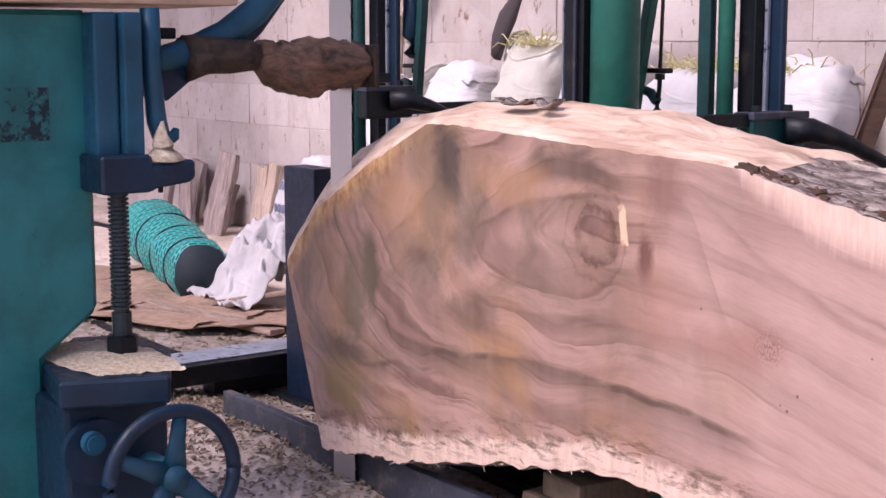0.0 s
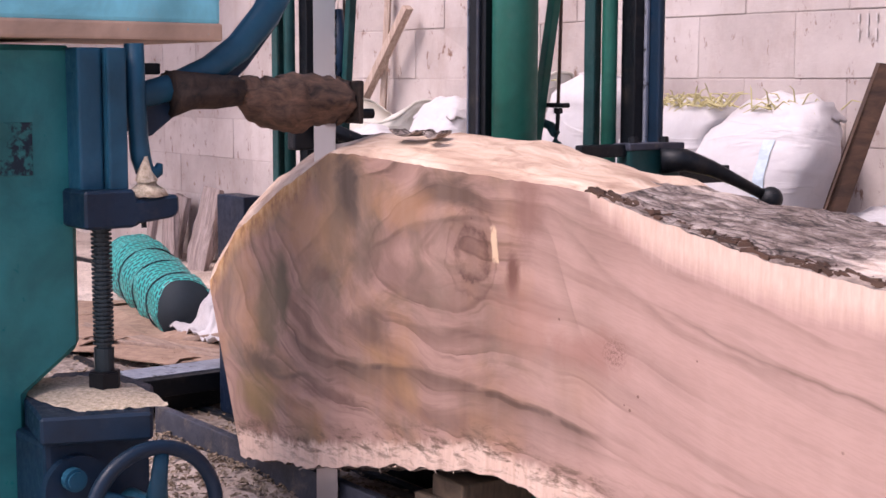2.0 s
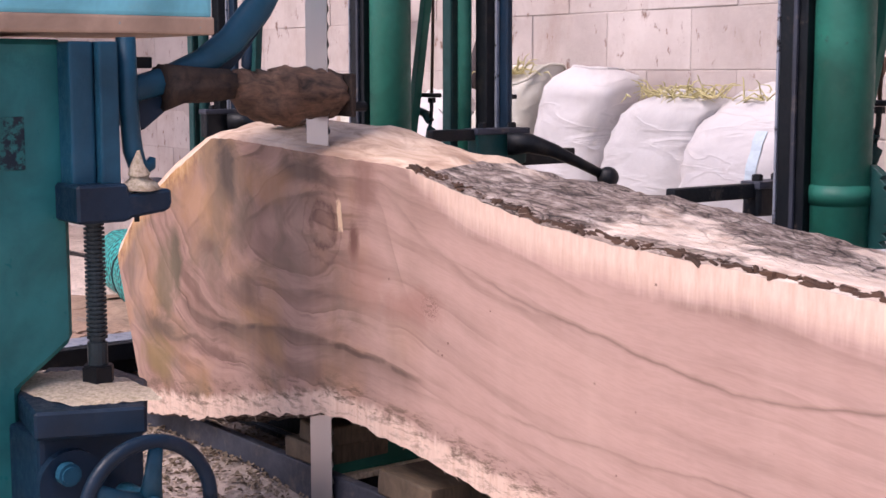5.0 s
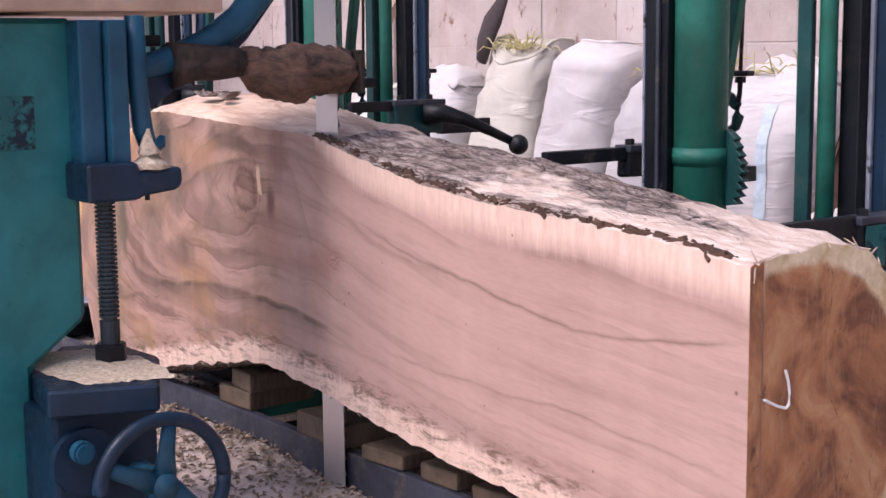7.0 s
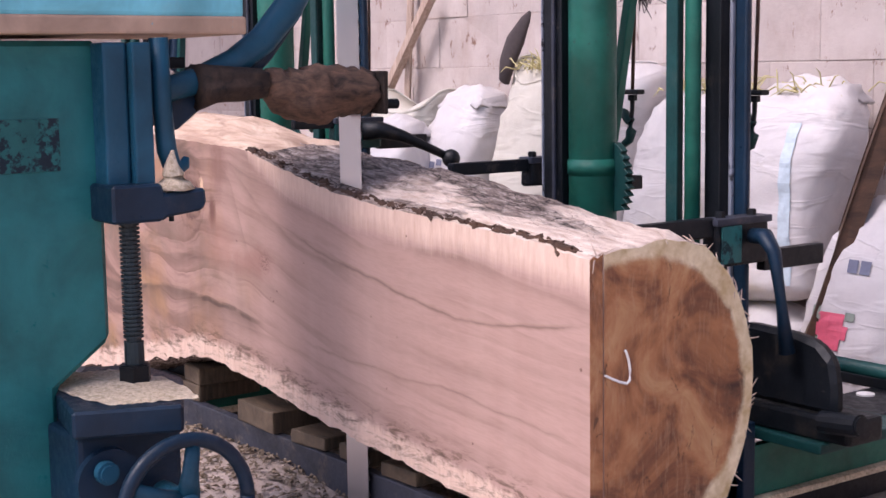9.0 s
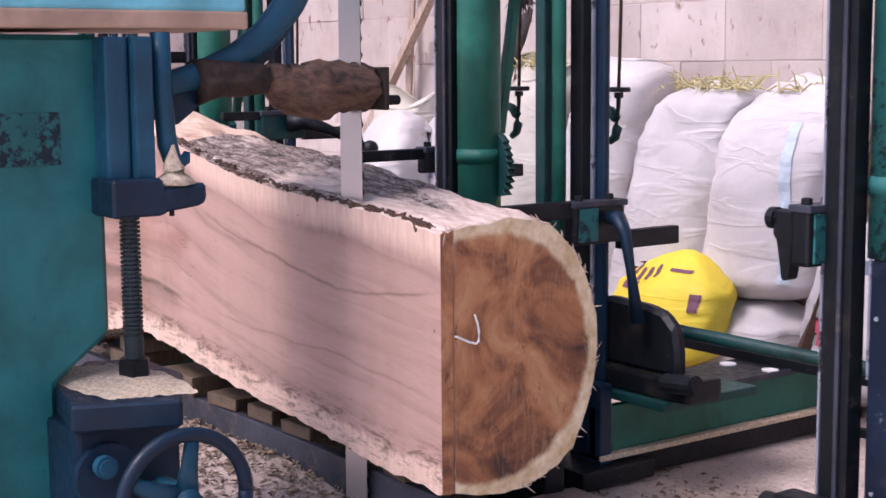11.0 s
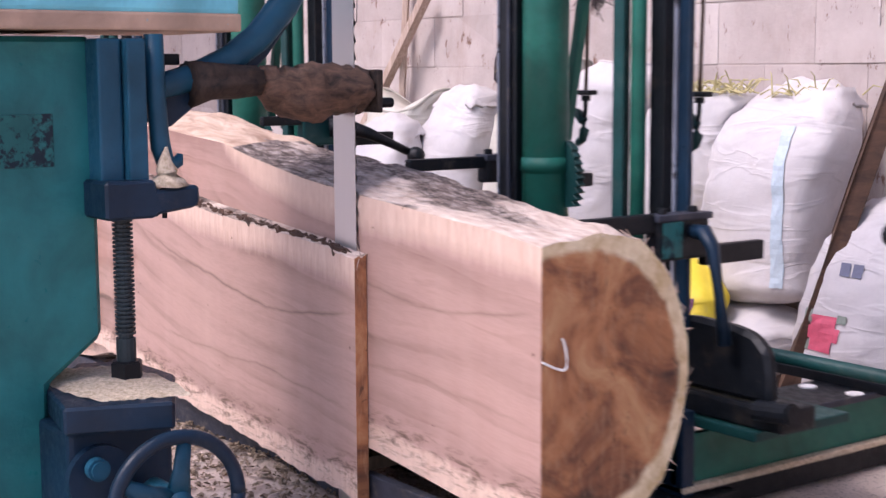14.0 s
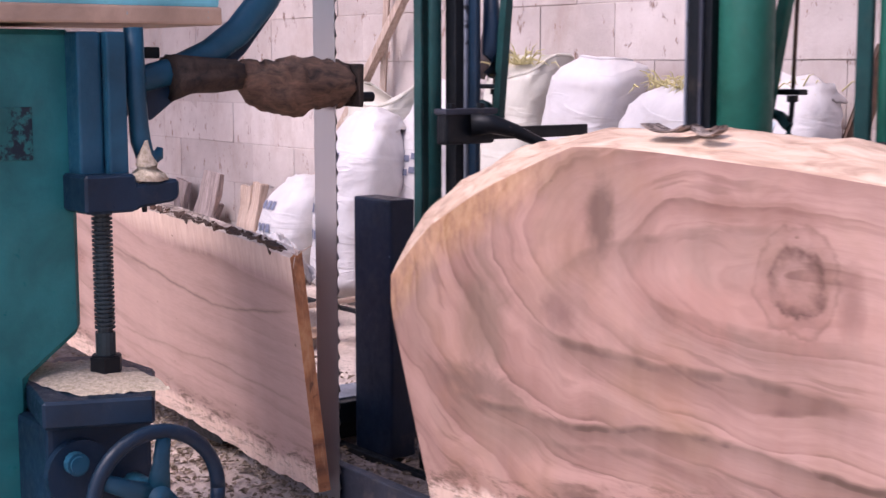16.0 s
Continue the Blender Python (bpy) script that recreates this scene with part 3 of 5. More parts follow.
def net_mat():
    m, n, l, b = mat("teal_netting", 0.45)
    v = mapped(n, l, uv="weave")
    br = n.new("ShaderNodeTexBrick")
    br.inputs["Scale"].default_value = 1.0
    br.inputs["Brick Width"].default_value, br.inputs["Row Height"].default_value = 0.046, 0.027
    br.inputs["Mortar Size"].default_value, br.inputs["Mortar Smooth"].default_value = 0.0072, 0.5
    br.inputs["Color1"].default_value = br.inputs["Color2"].default_value = (0.004, 0.045, 0.055, 1)
    br.inputs["Mortar"].default_value = (0.02, 0.40, 0.36, 1)
    l.new(v, br.inputs["Vector"])
    col = mixc(n, l, ramp(n, l, noise_tex(n, l, v, 14, 5), [(0.55, 0.0), (0.75, 0.5)]), br.outputs["Color"], (0.12, 0.45, 0.44))
    l.new(col, b.inputs["Base Color"])
    bump(n, l, b, br.outputs["Fac"], 0.6, 0.006)
    return m


NET = net_mat()


# ---- building helpers ----
def part(name, bm, material, parent=None, label="", smooth=False):
    bmesh.ops.recalc_face_normals(bm, faces=bm.faces)
    me = bpy.data.meshes.new(name)
    bm.to_mesh(me)
    bm.free()
    for m in (material if isinstance(material, list) else [material]):
        me.materials.append(m)
    if smooth:
        for p in me.polygons:
            p.use_smooth = True
    ob = new(name, me)
    if parent:
        ob.parent = parent
    return tagged(ob, label)


def box(x0, x1, y0, y1, z0, z1, bevel=0.004, bm=None):
    own = bmesh.new()
    bmesh.ops.create_cube(own, size=1)
    for v in own.verts:
        v.co = Vector(((x0 + x1) / 2 + v.co.x * (x1 - x0), (y0 + y1) / 2 + v.co.y * (y1 - y0), (z0 + z1) / 2 + v.co.z * (z1 - z0)))
    if bevel:
        bmesh.ops.bevel(own, geom=own.edges[:], offset=min(bevel, 0.45 * min(abs(x1 - x0), abs(y1 - y0), abs(z1 - z0))), segments=2, affect="EDGES", profile=0.6)
    if bm is None:
        return own
    return merge(bm, own)


def merge(bm, own):
    me = bpy.data.meshes.new("joined")
    own.to_mesh(me)
    own.free()
    bm.from_mesh(me)
    bpy.data.meshes.remove(me)
    return bm


def rod(p, q, r, seg=14, bm=None, r2=None, bevel=0.0):
    p, q = Vector(p), Vector(q)
    own = bmesh.new()
    bmesh.ops.create_cone(own, cap_ends=True, segments=seg, radius1=r, radius2=r if r2 is None else r2, depth=(q - p).length)
    if bevel:
        rim = [e for e in own.edges if len([f for f in e.link_faces if len(f.verts) > 4]) == 1]
        bmesh.ops.bevel(own, geom=rim, offset=bevel, segments=2, affect="EDGES")
    bmesh.ops.transform(own, matrix=Matrix.Translation((p + q) / 2) @ (q - p).to_track_quat("Z", "Y").to_matrix().to_4x4(), verts=own.verts)
    return own if bm is None else merge(bm, own)


def beam(p, q, w, h, bevel=0.004, bm=None, up="Y"):
    """A square bar from p to q."""
    p, q = Vector(p), Vector(q)
    own = box(-w / 2, w / 2, -h / 2, h / 2, -(q - p).length / 2, (q - p).length / 2, bevel)
    bmesh.ops.transform(own, matrix=Matrix.Translation((p + q) / 2) @ (q - p).to_track_quat("Z", up).to_matrix().to_4x4(), verts=own.verts)
    return own if bm is None else merge(bm, own)


def sweep(points, radii, seg=12, flat=1.0, bm=None):
    """A round or oval tube along points."""
    bm = bm or bmesh.new()
    rings = []
    for i, p in enumerate(points):
        a, b = Vector(points[max(i - 1, 0)]), Vector(points[min(i + 1, len(points) - 1)])
        q = (b - a).normalized().to_track_quat("Z", "X")
        r = radii[i] if isinstance(radii, (list, tuple)) else radii
        rings.append([bm.verts.new(Vector(p) + q @ Vector((r * math.cos(k * math.tau / seg), r * flat * math.sin(k * math.tau / seg), 0))) for k in range(seg)])
    for a, b in zip(rings, rings[1:]):
        for k in range(seg):
            bm.faces.new((a[k], a[(k + 1) % seg], b[(k + 1) % seg], b[k]))
    bm.faces.new(rings[0][::-1])
    bm.faces.new(rings[-1])
    return bm


def plate(outline, x0, x1, axis="X", bevel=0.003):
    """A flat piece with an outline (pairs), thick from x0 to x1 along an axis."""
    bm = bmesh.new()
    put = {"X": lambda a, b, d: (d, a, b), "Y": lambda a, b, d: (a, d, b), "Z": lambda a, b, d: (a, b, d)}[axis]
    f = bm.faces.new([bm.verts.new(put(a, b, x0)) for a, b in outline])
    r = bmesh.ops.extrude_face_region(bm, geom=[f])
    d = Vector(put(0, 0, x1 - x0))
    for v in r["geom"]:
        if isinstance(v, bmesh.types.BMVert):
            v.co += d
    if bevel:
        bmesh.ops.bevel(bm, geom=bm.edges[:], offset=bevel, segments=1, affect="EDGES")
    return bm


def rough_up(bm, amount, scale, seed=0.0):
    bm.normal_update()
    for v in bm.verts:
        v.co += v.normal * amount * noise.fractal(v.co * scale + Vector((seed, seed * 1.7, 0)), 0.8, 2.2, 4)
    return bm


def thing(name, label, category, group="", at=(0, 0, 0)):
    e = new(name)
    e.location = at
    return tagged(e, label, category, group)


def curve_at(table, u):
    xs, ys = zip(*table)
    return float(np.interp(u, xs, ys))


# ---- the setting ----
def ground():
    bm = bmesh.new()
    nx, ny = 150, 90
    grid = []
    for i in range(nx + 1):
        for j in range(ny + 1):
            x, y = -7 + 14 * i / nx, -4 + 8 * j / ny
            heap = 0.05 * math.exp(-((x + 0.55) / 0.7) ** 2 - ((y + 0.02) / 0.22) ** 2)
            z = -0.012 + heap + 0.012 * noise.fractal(Vector((x * 4, y * 4, 0)), 0.8, 2.1, 4)
            grid.append(bm.verts.new((x, y, z)))
    for i in range(nx):
        for j in range(ny):
            a = i * (ny + 1) + j
            bm.faces.new((grid[a], grid[a + ny + 1], grid[a + ny + 2], grid[a + 1]))
    bmesh.ops.create_grid(bm, x_segments=1, y_segments=1, size=60, matrix=Matrix.Translation((0, 0, -0.06)))
    return tagged(part("ground", bm, GROUND, smooth=True), "pale trampled floor strewn with sawdust", "floor", kind="structure")


ground()
WALL_Y, COURSE, LONG, TOP = 2.25, 0.2345, 0.46, 3.2
Z0 = 1.318 - 6 * COURSE


def back_wall():
    wall = part("wall_north", box(-9, 6, WALL_Y + 0.0055, WALL_Y + 0.16, -0.1, TOP, 0), MORTAR)
    tagged(wall, "limewashed concrete block wall, spotted and stained", "wall", kind="structure")
    shapes = []
    for k in range(6):
        bm = box(-LONG / 2 + 0.002, LONG / 2 - 0.002, -0.02, 0.02, -COURSE / 2 + 0.002, COURSE / 2 - 0.002, 0.003)
        rough_up(bm, 0.003, 30, k * 3.1)
        me = bpy.data.meshes.new("block")
        bm.to_mesh(me)
        bm.free()
        me.materials.append(BLOCK)
        shapes.append(me)
    rnd = random.Random(4)
    for r in range(-1, 8):
        z = Z0 + (r + 0.5) * COURSE
        for c in range(-17, 6):
            x = c * LONG + (0.23 if r % 2 else 0.0)
            ob = new("block", rnd.choice(shapes))
            ob.parent = wall
            ob.location = (x, WALL_Y + 0.022 + rnd.uniform(-0.003, 0.003), z)


def shed():
    """The rest of the shed, out of view and assumed: a far end wall, a roof strip over the wall, a panel that shades
    its left.
    """
    end = part("wall_west", box(-9.2, -9, -4, 2.4, -0.1, 3.4, 0.01), BLOCK)
    tagged(end, "plain block end wall", "wall", kind="structure")
    # Assumed roof strip, out of view, set where it leaves the sun free.
    roof = part("unseen_ceiling", box(-9, 6, 1.3, 2.5, 3.4, 3.46, 0), BROWN_WOOD)
    # Unseen panel, added only to darken the left part of the block wall.
    shade_panel = part("unseen_ceiling", box(-9, -4.5, -0.15, 1.3, 3.0, 3.05, 0), BROWN_WOOD)
    tagged(shade_panel, "dark timber roof over the far bay", "roof", kind="structure")
    tagged(roof, "dark timber roof strip over the saw", "roof", kind="structure")


shed()

# ---- the log: tables of the sawn side's outline along its length (metres) ----
K = 0.66
FACE_TOP = [(-.316, .81), (-.095, 1.03), (.25, 1.215), (.6, 1.37), (.75, 1.373), (1.277, 1.345), (1.92, 1.32), (2.18, 1.262), (2.56, 1.193), (2.9, 1.158), (3.28, 1.137), (3.72, 1.11), (3.97, 1.076)]
FACE_LOW = [(-.316, .135), (-.158, .145), (.12, .177), (.44, .204), (.917, .315), (1.487, .42), (1.91, .39), (2.35, .332), (2.735, .295), (3.1, .268), (3.635, .215), (3.97, .212)]
CROWN = [(-.316, 1.16), (-.17, 1.235), (.124, 1.36), (.5, 1.427), (.95, 1.445), (1.37, 1.428), (1.62, 1.383), (1.855, 1.351), (2.07, 1.316), (2.54, 1.282), (3.04, 1.233), (3.4, 1.18), (3.97, 1.115)]
U0, U1 = -.316 * K, 3.965 * K
SAP_OFF = [(1.20, 0.25), (1.27, 0.05), (1.45, 0.0), (2.6, 0.0)]
FORK = (0.93, 0.73)


def outline(table, u):
    return K * curve_at(table, u / K)


def pith(u):
    """The height of the line about which the grain runs."""
    return FORK[1] - (0 if u < FORK[0] else 1.35 * (0.886 - 0.006 - min(0.88, sum(outline(FACE_TOP, u + k) for k in (-0.15, 0, 0.15)) / 3)))


def end_shift(u, z):
    """The far end is sawn off aslant."""
    w = max(0.0, 1 - (u - U0) / 0.5)
    return 0.16 * w * max(0.0, (0.52 - z) / 0.43)


def set_uvs(me, fn):
    layers = {k: me.uv_layers.new(name=k) for k in ("flat", "grain", "edge")}
    for lp in me.loops:
        a = fn(me.vertices[lp.vertex_index].co)
        for k, v in a.items():
            layers[k].data[lp.index].uv = v


def face_uv(co):
    u, z = co.x, co.z
    return {"flat": (u, z), "grain": (pith(u), u), "edge": (outline(FACE_TOP, u) - z + curve_at(SAP_OFF, u), z - outline(FACE_LOW, u))}


def log_mesh():
    bm = bmesh.new()
    rings, nu = [], 150
    front, back = 16, 30
    for i in range(nu + 1):
        u = U0 + (U1 - U0) * i / nu
        ft, fb, cr = outline(FACE_TOP, u), outline(FACE_LOW, u), outline(CROWN, u)
        top0 = ft + (cr - ft) * 0.28
        low0 = fb - 0.006
        pts = [(0.003, low0 + (top0 - low0) * k / front) for k in range(front + 1)]
        # over the crown, down the back and under
        for k in range(1, 7):
            s = k / 7
            pts.append((0.003 + 0.161 * s, top0 + (cr - top0) * math.sin(s * math.pi / 2)))
        yc, rz, ry, zc = 0.164, (cr - (fb - 0.03)) / 2, 0.255, (cr + fb - 0.03) / 2
        for k in range(back + 1):
            a = math.pi / 2 - math.pi * k / back
            pts.append((yc + ry * max(0, math.cos(a)) ** 0.92, zc + rz * math.sin(a)))
        for k in range(1, 6):
            s = k / 6
            pts.append((yc - (yc - 0.003) * s, fb - 0.03 + (low0 - fb + 0.03) * s * s))
        ring = []
        for j, (y, z) in enumerate(pts):
            if j > front:
                p = Vector((u * 9, y * 14, z * 14))
                amp = (0.007 if u < 1.25 and j < front + 14 else 0.013) * min(1.0, (j - front) / 5, (len(pts) - j) / 4)
                z += amp * noise.fractal(p, 0.7, 2.2, 4)
                y += 0.6 * amp * noise.fractal(p + Vector((7, 3, 1)), 0.7, 2.2, 4)
                y = max(y, 0.003)
            ring.append(bm.verts.new((u + end_shift(u, z), y, z)))
        rings.append(ring)
    n = len(rings[0])
    for a, b in zip(rings, rings[1:]):
        for k in range(n):
            f = bm.faces.new((a[k], a[(k + 1) % n], b[(k + 1) % n], b[k]))
            u = a[k].co.x
            if k < front:
                f.material_index = 0
            elif u + 0.10 * noise.noise(a[k].co * 9) < 1.30 and k < front + 22:
                f.material_index = 3
                f.smooth = True
            else:
                f.material_index = 2
                f.smooth = True
    for ring, flip in ((rings[0], True), (rings[-1], False)):
        c = Vector((sum(v.co.x for v in ring) / n, 0.16, sum(v.co.z for v in ring) / n))
        inner = [[bm.verts.new(v.co.lerp(c, s)) for v in ring] for s in (0.08, 0.2, 0.5)]
        mid = bm.verts.new(c)
        lo = [ring] + inner
        for a, b in zip(lo, lo[1:]):
            for k in range(n):
                bm.faces.new((a[k], b[k], b[(k + 1) % n], a[(k + 1) % n])).material_index = 1
        for k in range(n):
            bm.faces.new((inner[-1][k], mid, inner[-1][(k + 1) % n])).material_index = 1
    ob = part("log", bm, [INNER, END, BARK, HEWN])
    me = ob.data
    set_uvs(me, face_uv)
    # on the ends the edge layer counts from the bark inwards
    edge = me.uv_layers["edge"]
    for p in me.polygons:
        if p.material_index == 1:
            for li in p.loop_indices:
                co = me.vertices[me.loops[li].vertex_index].co
                u = U0 if co.x < 1 else U1
                zc, rz = (outline(CROWN, u) + outline(FACE_LOW, u) - 0.03) / 2, (outline(CROWN, u) - outline(FACE_LOW, u) + 0.03) / 2
                r = math.hypot((co.y - 0.1) / 0.32, (co.z - zc) / rz)
                edge.data[li].uv = ((1 - r) * 0.3, 0)
    return ob


log = tagged(log_mesh(), "thick hardwood log, one side sawn, rough bark and pale sapwood", "log")
chalk = part("chalk_mark", sweep([(U1 + 0.003, y, z) for y, z in
             ((0.004, .487), (.02, .479), (.04, .470), (.06, .464), (.067, .470), (.068, .49), (.064, .51), (.056, .53))], 0.0027, 6), CHALK, log, "white chalk hook mark")


def splinters(owner, spots, seed, size=0.02):
    rnd = random.Random(seed)
    bm = bmesh.new()
    for p in spots:
        d = Vector((rnd.uniform(-1, 1), rnd.uniform(-0.4, 0.6), rnd.uniform(-0.6, 1))).normalized()
        q = Vector(p)
        rod(q, q + d * size * rnd.uniform(0.4, 1.2), 0.0022, 4, bm, 0.0006)
    return tagged(part("splinters", bm, PALE_WOOD, owner, "torn fibres along the bark edge"), kind="stuff")


rnd0 = random.Random(9)
rim = []
for k in range(70):
    a = rnd0.uniform(-1.5, 1.6)
    zc, rz = (outline(CROWN, U1) + outline(FACE_LOW, U1) - 0.03) / 2, (outline(CROWN, U1) - outline(FACE_LOW, U1) + 0.03) / 2
    rim.append((U1 - rnd0.uniform(0, 0.01), 0.164 + 0.255 * max(0.0, math.cos(a)) ** 0.92, zc + rz * math.sin(a)))
splinters(log, rim, 5, 0.022)


def slab_mesh():
    bm = bmesh.new()
    rings, nu, front = [], 150, 16
    y0, y1 = -0.033, 0.0
    for i in range(nu + 1):
        u = U0 + (U1 - U0) * i / nu
        ft, fb, cr = outline(FACE_TOP, u), outline(FACE_LOW, u), outline(CROWN, u)
        top0 = ft + (cr - ft) * 0.28
        j = 0.004 * noise.fractal(Vector((u * 25, 3, 0)), 0.7, 2.2, 4)
        jb = 0.010 * noise.fractal(Vector((u * 16, 9, 0)), 0.7, 2.2, 4)
        pts = [(y0, fb + jb + (ft + j - fb - jb) * k / front) for k in range(front + 1)]
        pts += [(y0 + 0.010, ft + (top0 - ft) * 0.45 + j + 0.002), (y0 + 0.02, ft + (top0 - ft) * 0.75 - j), (y1, top0 + 0.004), (y1, (top0 + fb) / 2), (y1, fb - 0.006), (y0 + 0.015, fb - 0.004 + jb)]
        rings.append([bm.verts.new((u + end_shift(u, z), y, z)) for y, z in pts])
    n = len(rings[0])
    for a, b in zip(rings, rings[1:]):
        for k in range(n):
            f = bm.faces.new((a[k], a[(k + 1) % n], b[(k + 1) % n], b[k]))
            if front <= k < front + 3:
                f.material_index = 2 if a[k].co.x > 1.29 else 3
            elif k >= front + 5:
                f.material_index = 2
    for ring in (rings[0], rings[-1]):
        bm.faces.new(ring).material_index = 1
    ob = part("sawn_slab", bm, [WOOD, END, BARK, HEWN])
    set_uvs(ob.data, face_uv)
    e = ob.data.uv_layers["edge"]
    for p in ob.data.polygons:
        if p.material_index == 1:
            for li in p.loop_indices:
                e.data[li].uv = (0.2, 0)
    return ob


slab = tagged(slab_mesh(), "pink-brown hardwood slab with knot, live bark edges, standing on edge", "plank")
crust, rnd5 = bmesh.new(), random.Random(41)
for k in range(300):
    u = rnd5.uniform(1.27, U1 - 0.05)
    c = Vector((u, rnd5.uniform(-0.029, -0.004), outline(FACE_TOP, u) + 0.09 * (outline(CROWN, u) - outline(FACE_TOP, u)) + rnd5.uniform(-0.002, 0.004)))
    along = Vector((1, rnd5.gauss(0, 0.25), rnd5.gauss(-0.12, 0.22))).normalized() * rnd5.uniform(0.006, 0.020)
    beam(c - along, c + along, rnd5.uniform(0.004, 0.010), rnd5.uniform(0.004, 0.009), 0, crust)
tagged(part("bark_edge", rough_up(crust, 0.002, 60), BROWN_WOOD, slab, "dark ragged bark along the top edge"), kind="stuff")
splinters(slab, [(U1 - 0.004, -0.02 + 0.004 * k, outline(FACE_TOP, U1) + 0.008) for k in range(5)], 3, 0.035)
lower = [(0.1 + 0.035 * k, -0.03, outline(FACE_LOW, 0.1 + 0.035 * k)) for k in range(68)]
splinters(slab, lower, 8, 0.018)
peel = bmesh.new()
for cx, cy, s, k in ((0.60, 0.05, 0.05, 0), (0.66, 0.08, 0.035, 1), (0.70, 0.045, 0.03, 2)):
    own = bmesh.new()
    bmesh.ops.create_grid(own, x_segments=6, y_segments=4, size=1)
    for v in own.verts:
        v.co = Vector((cx + v.co.x * s, cy + v.co.y * s * 0.45, outline(CROWN, cx) - 0.001 + 0.012 * v.co.x * v.co.x + 0.004 * noise.noise(v.co * 3 + Vector((k, 0, 0)))))
    bmesh.ops.solidify(own, geom=own.faces[:], thickness=0.004)
    merge(peel, own)
part("bark_flake", peel, BARK, log, "loose curled grey bark flakes")

# ---- the carriage ----
carriage = thing("log_carriage", "steel sawmill carriage with green upright headblocks and dark dogs", "sawmill carriage")


def ball_lever(u, y, z, owner):
    """A lever from a dog's face, out towards the wall and down, with a round knob."""
    bm = sweep([(u, y, z), (u + 0.035, y + 0.045, z + 0.002), (u + 0.065, y + 0.105, z - 0.018), (u + 0.09, y + 0.175, z - 0.052), (u + 0.108, y + 0.235, z - 0.082)], [0.031, 0.027, 0.019, 0.0145, 0.013])
    own = bmesh.new()
    bmesh.ops.create_uvsphere(own, u_segments=16, v_segments=10, radius=0.030, matrix=Matrix.Translation((u + 0.118, y + 0.256, z - 0.094)))
    part("lever", merge(bm, own), BLACK, owner, "lever with a round knob", True)


def dog(u0, u1, y0, y1, z0, z1, owner, front=None, tail=None, plate_on=False, cast=None):
    """A dog: a clamp block on the post; its bar runs across the carriage, to the log in front and to the wall behind."""
    d = part("dog_clamp", rough_up(box(u0, u1, y0, y1, z0, z1, 0.009), 0.0025, 30, u0), cast or BLACK, owner, "greasy clamp block with worn paint")
    part("clamp_lip", box(u0 - 0.004, u1 + 0.006, y0 - 0.004, y1 + 0.006, z1 - 0.012, z1 + 0.004, 0.003), RAIL_STEEL, d, "worn top lip of the clamp")
    if plate_on:
        part("cap_plate", rough_up(box(u1 + 0.001, u1 + 0.006, y0 + 0.012, y0 + 0.075, z0 + 0.008, z1 - 0.014, 0.002), 0.002, 60), TEAL, d, "flaked teal plate")
    for k in (0.2, 0.8):
        part("bolt", rod(((u0 + u1) / 2, y0 + (y1 - y0) * k, z1), ((u0 + u1) / 2, y0 + (y1 - y0) * k, z1 + 0.018), 0.012, 6, bevel=0.002), BLACK, d)
    mid = (u0 + u1) / 2
    if front:
        part("dog_bar", box(mid - 0.012, mid + 0.014, front[0], y0 + 0.002, front[1], front[2], 0.005), BLACK, d, "black dog bar")
    if tail:
        part("tail_bar", box(mid - 0.012, mid + 0.014, y1 - 0.002, tail[0], tail[1], tail[2], 0.004), BLACK, d, "black tail bar")
    return d


def channel(u, y, h, z0=0.0):
    """Black channel post with a worn bright edge."""
    bm = plate([(u, y), (u + 0.07, y), (u + 0.07, y + 0.045), (u + 0.062, y + 0.045), (u + 0.062, y + 0.010), (u + 0.036, y + 0.010), (u + 0.036, y + 0.030), (u + 0.026, y + 0.030), (u + 0.026, y + 0.010), (u + 0.008, y + 0.010), (u + 0.008, y + 0.045), (u, y + 0.045)], z0, 2.3, "Z", 0.001)
    part("channel_post", bm, BLACK, h, "black steel channel")
    part("edge_strip", box(u - 0.007, u - 0.001, y - 0.003, y + 0.012, z0 + 0.02, 2.3, 0.001), PALE_STEEL, h, "worn bright edge")
    part("slide_strip", box(u + 0.040, u + 0.050, y - 0.009, y - 0.001, z0 + 0.02, 2.3, 0.002), RAIL_STEEL, h, "scraped slide strip")


